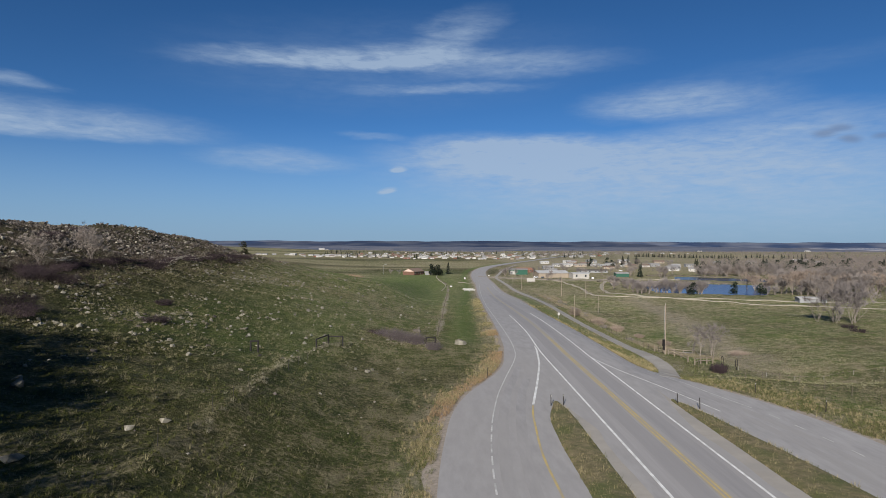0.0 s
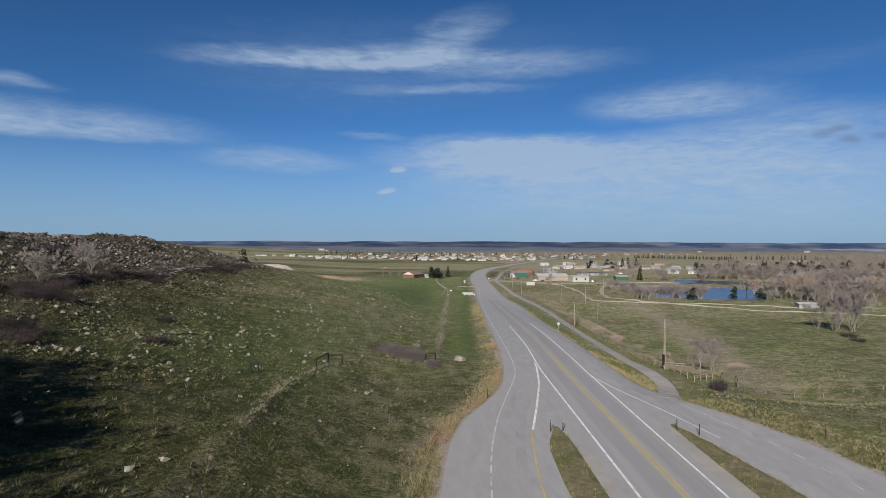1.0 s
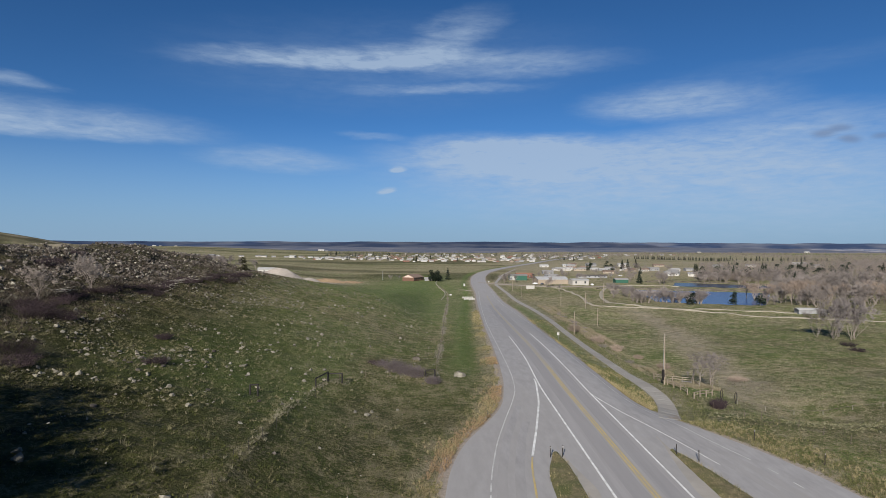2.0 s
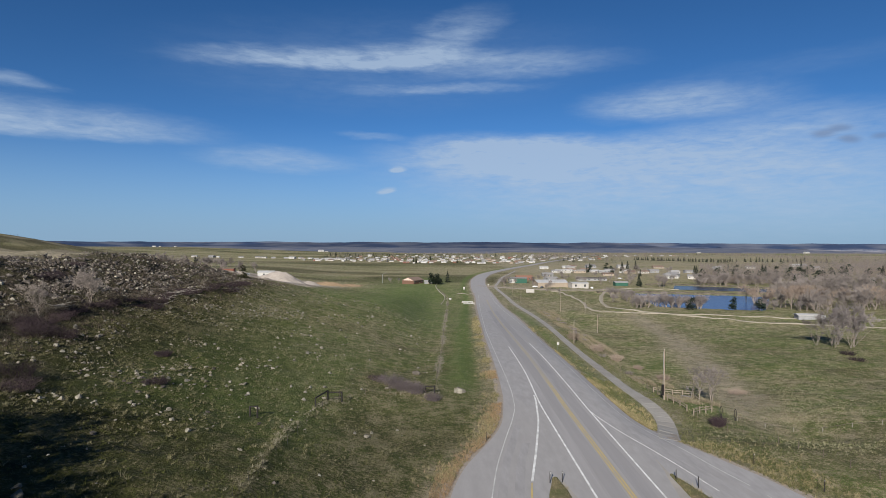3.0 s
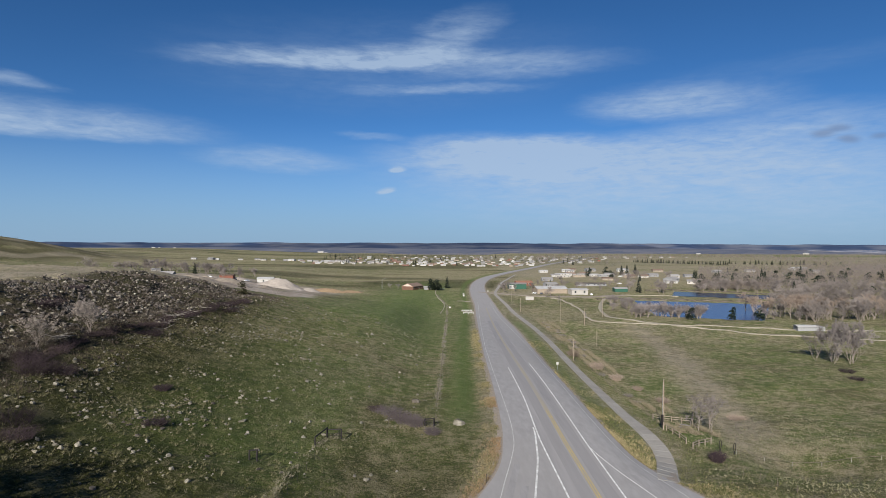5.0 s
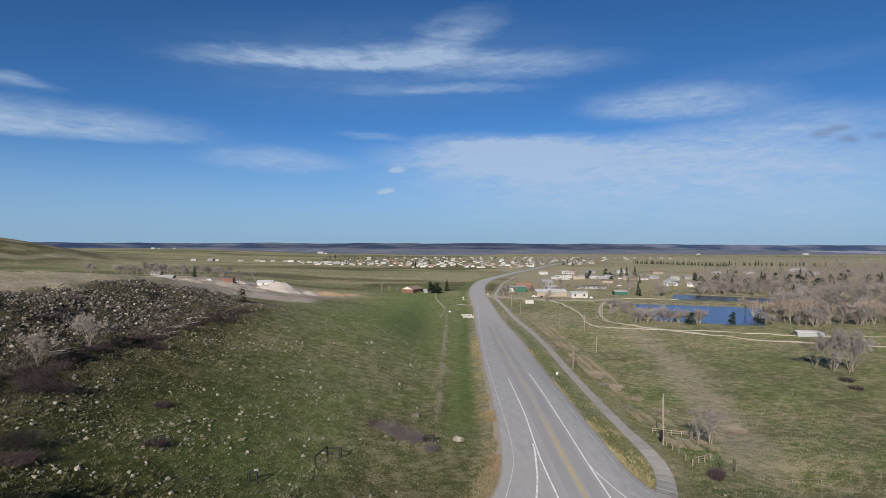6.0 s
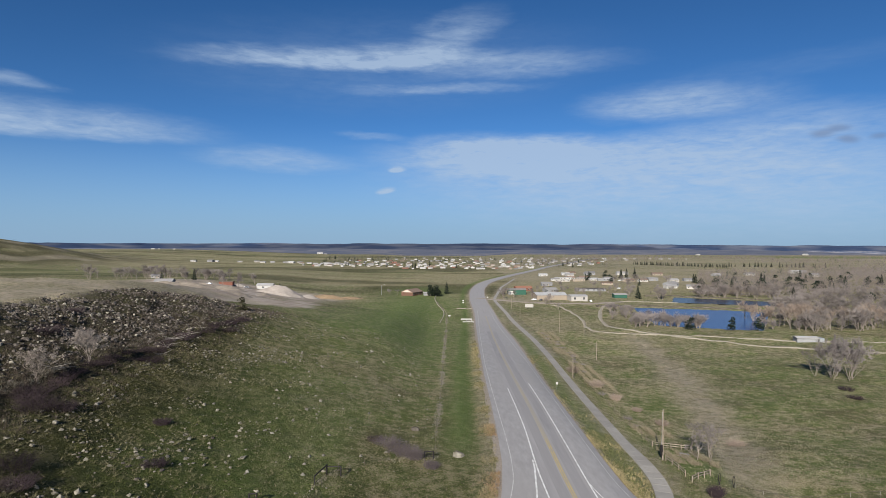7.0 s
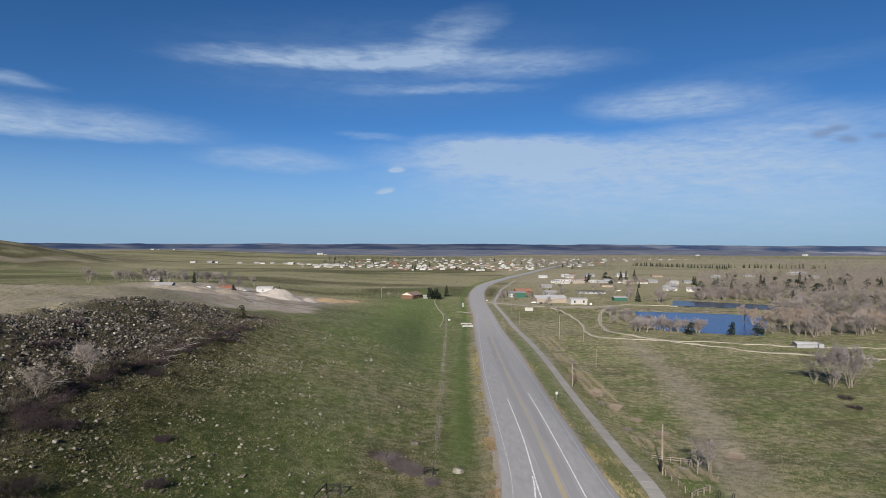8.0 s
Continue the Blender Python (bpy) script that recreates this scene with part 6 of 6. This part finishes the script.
# outlying houses
for x, y, k, s in ((-640, 1547, 1, 0.9), (-600, 1559, 3, 1.2), (-588, 1566, 4, 0.8), (-529, 1573, 1, 0.8), (-490, 1590, 0, 1.0), (-466, 1565, 1, 0.9), (-440, 1560, 3, 0.8), (-383, 1530, 4, 1.1), (-365, 1545, 0, 0.9), (-402, 1540, 3, 0.8), (-300, 1428, 0, 0.9), (-273, 1434, 4, 1.0), (-330, 1500, 1, 0.8), (-345, 1480, 6, 0.8), (-250, 1440, 1, 0.8), (-285, 1475, 4, 0.8),
                   (-579, 2856, 4, 1.7), (-548, 2830, 1, 0.8), (-1372, 2850, 4, 1.0), (-1340, 2846, 0, 0.8), (-1268, 2846, 1, 0.8), (-217, 470, 3, 1.0), (2245, 3688, 4, 2.0), (1500, 3500, 4, 1.4), (2900, 4200, 4, 1.6)):
    lay(HOUSES[k], x, y, TOWN.uniform(-25, 25), s)
# houses among the right-hand trees
for x, y, k, s, a in ((217, 853, 4, 0.8, 10), (240, 860, 3, 1.0, 0), (262, 850, 4, 0.8, -5), (190, 880, 6, 0.9, 5), (304, 1008, 1, 1.2, 0), (318, 821, 0, 1.0, 10), (345, 838, 3, 0.9, 0), (299, 857, 3, 0.9, 20), (280, 730, 3, 1.3, 40), (268, 700, 1, 0.9, 10), (290, 690, 0, 1.0, -20),
                   (641, 1086, 4, 1.2, 20), (668, 1110, 3, 1.1, 0), (520, 1010, 1, 1.0, 0), (450, 980, 3, 1.0, 15), (610, 980, 0, 1.1, 0), (205, 960, 0, 1.0, 0), (250, 1010, 3, 1.2, 10), (360, 1000, 2, 1.0, 0), (130, 740, 3, 1.0, 0), (116, 640, 3, 1.0, 15), (210, 760, 2, 0.8, 0), (163, 962, 4, 0.9, 5), (160, 842, 1, 0.8, 0), (186, 886, 6, 0.9, 80), (212, 888, 2, 0.9, 0), (259, 824, 2, 0.9, 40), (278, 826, 6, 0.9, 10), (299, 847, 3, 1.0, 0), (256, 1028, 0, 1.0, 0), (206, 994, 4, 0.9, 0), (225, 1040, 2, 0.9, 30)):
    lay(HOUSES[k], x, y, a, s)

# the log house with the weathered roof, beside dark spruces
house("log_house", 19, 13, 3.0, 0.42, M["brown_wall"], M["roof_brown"], "red-brown log house with a pale gable", "house", 4, m=at(-29, 592, 62))
gable = [o for o in scene.objects if o.name == "log_house"][0]
m = Mesh()
m.add([(-9.56, -6.2, 3.1), (-9.56, 6.2, 3.1), (-9.56, 0, 5.7), (-9.50, -6.2, 3.1), (-9.50, 6.2, 3.1), (-9.50, 0, 5.7)], [(0, 2, 1), (3, 4, 5), (0, 1, 4, 3), (1, 2, 5, 4), (2, 0, 3, 5)])
part("gable", m, M["roof_pink"], gable, "pale pinkish gable boards")
house("shed", 7, 5, 2.4, 0.35, M["grey_wall"], M["roof_grey"], "small grey shed beside the log house", "shed", 0, m=at(-14, 590, 0))
# ranch buildings
t = house("barn", 28, 20, 4.4, 0.20, M["tan_wall"], M["roof_white"], "long tan barn with a pale metal roof", "barn", 0, False, at(100, 556, 6))
house("machine_shed", 15, 12, 4.6, 0.16, M["cream"], M["roof_white"], "white metal shed with two dark bay doors", "barn", 2, False, at(123, 541, 6), trim=M["glass"])
t = house("workshop", 18, 10, 5.2, 0.2, M["green_wall"], M["roof_grey"], "dark green metal workshop with a white bay", "shed", 0, False, at(76, 606, 0))
m = Mesh()
m.box(-8.6, -3.2, -5.12, -5.02, 0.0, 4.2)
part("bay_door", m, M["white_paint"], t, "white bay door")
house("red_shed", 18, 9, 3.2, 0.4, M["red_wall"], M["roof_red"], "low red-roofed shed beside the road", "shed", 2, False, at(90, 660, 10))
house("green_shed", 12, 9, 3.4, 0.2, M["green_wall"], M["roof_grey"], "small dark green metal shed", "shed", 0, False, at(171, 574, 0))
house("stable", 32, 7, 2.6, 0.22, M["grey_wall"], M["roof_dark"], "long low dark-roofed stable with open stalls", "shed", 6, False, at(163, 654, -2), trim=M["glass"])
for x, y, w, a, hue in ((166, 822, 20, -4, "cream"), (190, 830, 17, 3, "tan_wall"), (232, 846, 22, -2, "grey_wall"), (176, 868, 24, 2, "cream"), (206, 872, 18, -6, "tan_wall")):
    house("trailer_home", w, 6, 3.0, 0.1, M[hue], M["roof_white" if hue != "tan_wall" else "roof_grey"], "long %s mobile home with a flat pale roof" % {"cream": "cream", "tan_wall": "tan", "grey_wall": "grey"}[hue], "house", 4, True, at(x, y, a))
t = house("field_shed", 10, 5, 2.2, 0.2, M["grey_wall"], M["roof_white"], "low open field shelter with a white metal roof", "shed", 0, False, at(186, 305, -6))
m = Mesh()
m.box(5.6, 8.0, -2.6, 2.2, 0.0, 2.2)
part("tank", m, M["steel"], t, "pale steel water tank")
house("quarry_shed", 14, 9, 4.2, 0.3, M["white_paint"], M["roof_white"], "white metal shed behind a gravel heap", "shed", 1, False, at(-160, 545, 5))
house("quarry_shed", 12, 5, 2.8, 0.2, M["red_wall"], M["roof_brown"], "rusty brown shed at the gravel yard", "shed", 0, False, at(-190, 530, 0))
house("farmhouse", 9, 7, 2.8, 0.4, M["cream"], M["roof_grey"], "white farmhouse under bare trees", "house", 3, True, at(-290, 610, 10))


# gravel yard: heaps and cut bank
def heap(x, y, wide, deep, tall, mat, label, seed):
    n = 26
    u, v = np.meshgrid(np.linspace(-1.1, 1.1, n * 2), np.linspace(-1.1, 1.1, n))
    r = np.sqrt(u * u + v * v)
    h = tall * np.clip(1.25 - 1.25 * r, -0.2, 1) ** 1.0
    h = h + 0.12 * tall * (patches(u * 6, v * 6, 1, seed) - 0.5) * (r < 1)
    xs, ys = x + u * wide, y + v * deep
    h2, w2 = xs.shape
    a = (np.arange(h2 - 1)[:, None] * w2 + np.arange(w2 - 1)[None, :]).ravel()
    me = bpy.data.meshes.new("mound")
    me.from_pydata(np.stack([xs.ravel(), ys.ravel(), (terrain(xs, ys) + h).ravel()], 1).tolist(), [], np.stack([a, a + 1, a + w2 + 1, a + w2], 1).tolist())
    me.materials.append(mat)
    tagged(new("mound", me), label, "heap")


heap(-134, 500, 21, 14, 7.5, M["heap"], "large pale grey gravel heap", 1)
heap(-112, 508, 10, 8, 3.0, M["heap"], "small pale gravel heap", 2)
heap(-190, 452, 23, 12, 3.4, M["pile_dirt"], "pale dirt heap at the gravel yard", 3)
heap(-216, 468, 20, 12, 3.6, M["pile_dirt"], "pale dirt heap at the gravel yard", 4)
heap(-164, 460, 15, 9, 3.0, M["pile_dirt"], "small dirt heap at the gravel yard", 5)
heap(-238, 442, 17, 11, 2.4, M["pile_dirt"], "small dirt heap at the gravel yard", 8)
YARD = random.Random(23)
for k in range(9):
    y = YARD.uniform(360, 540)
    heap(-y * YARD.uniform(0.29, 0.46), y, YARD.uniform(5, 11), YARD.uniform(4, 8), YARD.uniform(1.0, 2.6), M[YARD.choice(("heap", "pile_dirt", "pile_dirt"))], "low heap of dug earth in the gravel yard", 20 + k)
heap(-101, 536, 20, 10, 3.2, M["ochre"], "bare ochre earth bank", 6)
heap(-84, 544, 14, 8, 1.8, M["ochre"], "low bare ochre earth bank", 7)


# ---- trees ----
def pool(*trees):
    return list(trees)


BARE = pool(*[bare_tree(100 + k, 12.0, 3, 3, 13, 0.34, "leafless grey-brown cottonwood standing in the valley", M["bark"], M["twigs"], "bare_tree", 0.6, at(-230 + 14 * k, 585 + 6 * k, 40 * k), 0.045) for k in range(4)])
WILLOW = pool(*[bare_tree(120 + k, 8.0, 6, 3, 14, 0.36, "leafless pale willow thicket by the water", M["bark"], M["lilac_twigs"], "willow", 0.6, at(122 + 9 * k, 376 + 10 * k, 50 * k)) for k in range(3)])
SPRUCE = pool(*[conifer(140 + k, 12, 4.4, "dark green spruce with dense needles", M["needles"], False, at(*p, 0)) for k, p in enumerate(((340, 806), (186, 566), (5.5, 612)))])
ROUND = pool(*[conifer(150 + k, 7.6, 3.6, "rounded dark green pine at the pond", M["needles"], True, at(*p, 0)) for k, p in enumerate(((144.2, 346.5), (166, 341), (182.5, 343)))])
W = random.Random(9)
for x, y, s in ((-10.5, 582, 1.5), (-5, 579, 1.4), (-7.5, 588, 1.35), (-2.5, 584, 1.0)):
    lay(W.choice(ROUND), x, y, W.uniform(0, 360), s)
POPLAR = pool(*[bare_tree(160 + k, 15.0, 2, 3, 15, 0.24, "tall slim leafless poplar with rosy twigs", M["bark"], M["rosy_twigs"], "poplar", 0.6, at(206 + 9 * k, 352 + 5 * k, 40 * k), 0.04) for k in range(3)])
for k in range(34):
    lay(W.choice(POPLAR), 208 + 62 * W.random(), 346 + 70 * W.random(), W.uniform(0, 360), W.uniform(0.7, 1.1))
# broad dark pines that stand above the bare wood
for px, y, s in ((461, 700, 1.7), (486, 720, 1.6), (500, 690, 1.5), (541, 680, 1.9), (566, 700, 1.8), (591, 800, 1.6), (616, 720, 1.9), (634, 700, 2.0), (640, 715, 1.7), (664, 660, 1.9), (672, 668, 1.8), (706, 800, 1.6), (690, 820, 1.5), (712, 780, 1.5), (756, 790, 1.7), (776, 770, 1.6), (762, 540, 1.3), (722, 900, 1.6), (655, 880, 1.5), (520, 880, 1.4), (455, 620, 1.3), (300, 820, 1.6), (290, 930, 1.8), (262, 860, 1.4)):
    lay(W.choice(ROUND), along(px / 1.059, y), y, W.uniform(0, 360), s * W.uniform(0.85, 1.05))
# thicket on the pond's near shore
for k in range(16):
    f = k / 15
    lay(W.choice(WILLOW), 120 + 36 * f + W.uniform(-3, 3), 366 - 14 * f + W.uniform(-4, 6), W.uniform(0, 360), W.uniform(0.9, 1.4))
# bare trees round the farmstead on the upland
for k in range(26):
    lay(W.choice(BARE), W.uniform(-345, -215), W.uniform(540, 640), W.uniform(0, 360), W.uniform(0.9, 1.35))
# wood on the valley floor
for k in range(290):
    while True:
        y = 338 + 300 * W.random() ** 1.3
        x = W.uniform(150, 0.78 * y + 25)
        d = max(float(inside(x, y, POND_NEAR)), float(inside(x, y, POND_FAR)))
        lo = 207 if y < 452 else 0.56 * y if y < 535 else 0.36 * y
        if d < -6 and x > lo and W.random() < 0.3 + 0.9 * float(patches(x, y, 45, 3)):
            break
    lay(W.choice(BARE), x, y, W.uniform(0, 360), W.uniform(0.75, 1.2))
for x, y in ((128, 395), (131, 420), (126, 440), (139, 412), (140, 440), (135, 372), (145, 366), (133, 455), (148, 356), (122, 372), (118, 405), (130, 385), (137, 398), (127, 408), (134, 432), (143, 452), (147, 378), (152, 362), (128, 425), (138, 460), (200, 372), (208, 385), (214, 402), (196, 352), (222, 420), (205, 345)):
    lay(W.choice(WILLOW), x + W.uniform(-3, 3), y + W.uniform(-3, 3), W.uniform(0, 360), W.uniform(0.7, 1.2))
for x, y, s in ((95, 520, 0.8), (84, 560, 0.9), (70, 575, 0.7), (62, 600, 0.8), (58, 560, 0.7), (100, 625, 0.8), (110, 640, 0.8), (160, 600, 0.7), (185, 590, 0.9), (192, 610, 0.8), (205, 640, 0.9), (215, 690, 1), (225, 720, 1), (140, 700, 0.8), (88, 505, 0.6), (175, 690, 0.8), (90, 462, 0.55), (112, 585, 0.8), (122, 592, 0.9), (132, 588, 0.8), (142, 596, 0.7), (154, 580, 0.6), (186, 640, 0.9), (176, 630, 0.8), (60, 585, 0.8), (66, 592, 0.8), (240, 790, 1.1), (255, 780, 1.2), (270, 800, 1.1), (225, 780, 1.0), (290, 770, 1.1),
                (-215, 590, 0.9), (-240, 560, 1), (-265, 575, 1.1), (-285, 560, 1.1), (-300, 580, 1), (-225, 530, 0.8), (-245, 600, 1.0), (-185, 505, 0.8), (-175, 515, 0.9), (-205, 555, 0.8), (-320, 590, 1), (-290, 610, 1.1), (-345, 600, 0.9), (-36, 610, 0.6), (-44, 600, 0.5), (-52, 604, 0.5)):
    lay(W.choice(BARE), x, y, W.uniform(0, 360), s)
# dark conifers scattered through wood, ranch and town
for x, y, s in ((-231, 560, 0.9), (-258, 552, 0.7), (-150, 556, 0.6), (340, 800, 1.1), (186, 560, 0.7), (320, 690, 0.9), (350, 720, 0.9), (370, 700, 1), (400, 740, 1.1), (330, 560, 0.9), (455, 700, 1), (480, 710, 1.2), (520, 730, 1), (560, 760, 1.1), (420, 640, 0.9), (390, 600, 0.8), (600, 800, 1.2), (640, 850, 1.1), (500, 820, 1), (460, 860, 1.1),
                (205, 850, 1.0), (212, 860, 1.2), (270, 900, 1.2), (280, 905, 1.3), (275, 915, 1.2), (310, 960, 1.1), (245, 740, 0.8), (700, 930, 1.2), (680, 900, 1), (380, 820, 0.9), (430, 900, 1), (540, 900, 1.1), (105, 600, 0.6), (120, 660, 0.5)):
    lay(W.choice(SPRUCE), x, y, W.uniform(0, 360), s * W.uniform(0.8, 1.1))
for k in range(60):
    y = W.uniform(1230, 2000)
    lay(W.choice(SPRUCE), W.uniform(-0.2, 0.25) * y, y, W.uniform(0, 360), W.uniform(0.5, 1.0))
# planted rows of conifers on the far slope
for k in range(46):
    t_ = k / 45
    lay(W.choice(SPRUCE), 500 + 150 * t_ + W.uniform(-2, 2), 1560 - 200 * t_ + W.uniform(-4, 4), W.uniform(0, 360), W.uniform(0.6, 0.9))
for k in range(24):
    t_ = k / 23
    lay(W.choice(SPRUCE), 690 + 190 * t_ + W.uniform(-6, 6), 1430 - 60 * t_ + W.uniform(-10, 10), W.uniform(0, 360), W.uniform(0.6, 1.0))


def far_woods(name, n, place, mat, label, tall):
    """Distant crowns: low rounded clumps of many small sprays, too many to count."""
    rng = np.random.RandomState(n)
    xy = np.array([place() for _ in range(n)])
    sprays = 66
    h = np.repeat(tall * rng.uniform(0.55, 1.2, n), sprays)
    x, y, z = (np.repeat(q, sprays) for q in (xy[:, 0], xy[:, 1], terrain(xy[:, 0], xy[:, 1])))
    k = len(x)
    a, f = rng.uniform(0, 6.283, k), rng.uniform(0.0, 1.0, k)
    r = h * 0.62 * np.sqrt(rng.rand(k)) * np.sqrt(np.clip(1.05 - f, 0, 1))
    w = h * rng.uniform(0.020, 0.046, k)
    c, s_ = np.cos(a), np.sin(a)
    o = np.stack([x + c * r, y + s_ * r, z + h * (0.04 + 0.90 * f)], 1)
    side = np.stack([-s_, c, rng.uniform(-0.4, 0.4, k)], 1) * w[:, None]
    tip = np.stack([c * rng.rand(k), s_ * rng.rand(k), rng.uniform(0.6, 1.9, k)], 1) * w[:, None]
    me = bpy.data.meshes.new(name)
    me.from_pydata(np.stack([o - side, o + side, o + tip], 1).reshape(-1, 3).tolist(), [], np.arange(3 * k).reshape(-1, 3).tolist())
    me.materials.append(mat)
    tagged(new(name, me), label, "woods", kind="stuff")


def valley():
    while True:
        y = 600 + 2000 * W.random() ** 1.4
        x = W.uniform(0.15 * y, 0.82 * y)
        lo = 0.43 if y < 1400 else 0.13
        if (y < 1400 or float(patches(x, y * 1.6, 160, 21)) > 0.52) and x > lo * y and W.random() < 0.30 + 0.8 * float(patches(x, y, 130, 6)) ** 1.3 and not (420 < x < 760 and 1120 < y < 1420):
            return x, y


def town_trees():
    y = W.uniform(1240, 2300)
    return W.uniform(-0.19, 0.3) * y, y


def on_hill():
    while True:
        x, y = W.uniform(-1350, -700), W.uniform(950, 1700)
        if W.random() < math.exp(-((x + 1060) / 240) ** 2 - ((y - 1281) / 280) ** 2) * float(patches(x, y, 40, 43)):
            return x, y


def far_belt():
    y = W.uniform(2300, 3600)
    return W.uniform(-0.2, 0.85) * y, y


far_woods("far_woods", 5000, valley, M["far_twigs"], "leafless grey woods along the valley", 10)
far_woods("far_woods", 800, town_trees, M["far_twigs"], "leafless street trees among the town houses", 9)
far_woods("far_woods", 1300, far_belt, M["far_twigs"], "distant leafless tree belts on the plain", 9)
far_woods("far_conifers", 420, town_trees, M["needles"], "dark evergreens among the town houses", 10)
far_woods("hill_scrub", 420, on_hill, M["scrub"], "low dark scrub dotted over the grassy hill", 3.2)
far_woods("far_conifers", 240, valley, M["needles"], "dark evergreens in the valley woods", 11)

# parked vehicles at the ranch and yard
def car(x, y, turn, mat, label):
    t = thing("car", at(x, y, turn), label, "car")
    m = Mesh()
    m.box(-2.2, 2.2, -0.9, 0.9, 0.35, 0.95, 0.06)
    m.box(-1.2, 1.5, -0.8, 0.8, 0.95, 1.5, 0.18)
    part("body", m, mat, t)
    m = Mesh()
    m.box(-1.05, 1.35, -0.84, 0.84, 1.02, 1.38, 0.1)
    part("window", m, M["glass"], t)
    for wx in (-1.4, 1.4):
        for wy in (-0.85, 0.85):
            m = Mesh()
            m.limb((wx, wy - 0.1, 0.33), (wx, wy + 0.1, 0.33), 0.33, 0.33, 12)
            part("wheel", m, M["tyre"], t)


for x, y, a, c in ((84, 542, 20, "car_white"), (90, 540, 60, "car_dark"), (-172, 528, 10, "car_white"), (-180, 520, 40, "car_dark"), (-196, 505, 0, "car_white"), (132, 528, 90, "car_white"), (205, 690, 10, "car_white"), (250, 840, 0, "car_white")):
    car(x, y, a, M[c], "parked %s pickup on gravel" % ("white" if c == "car_white" else "dark"))
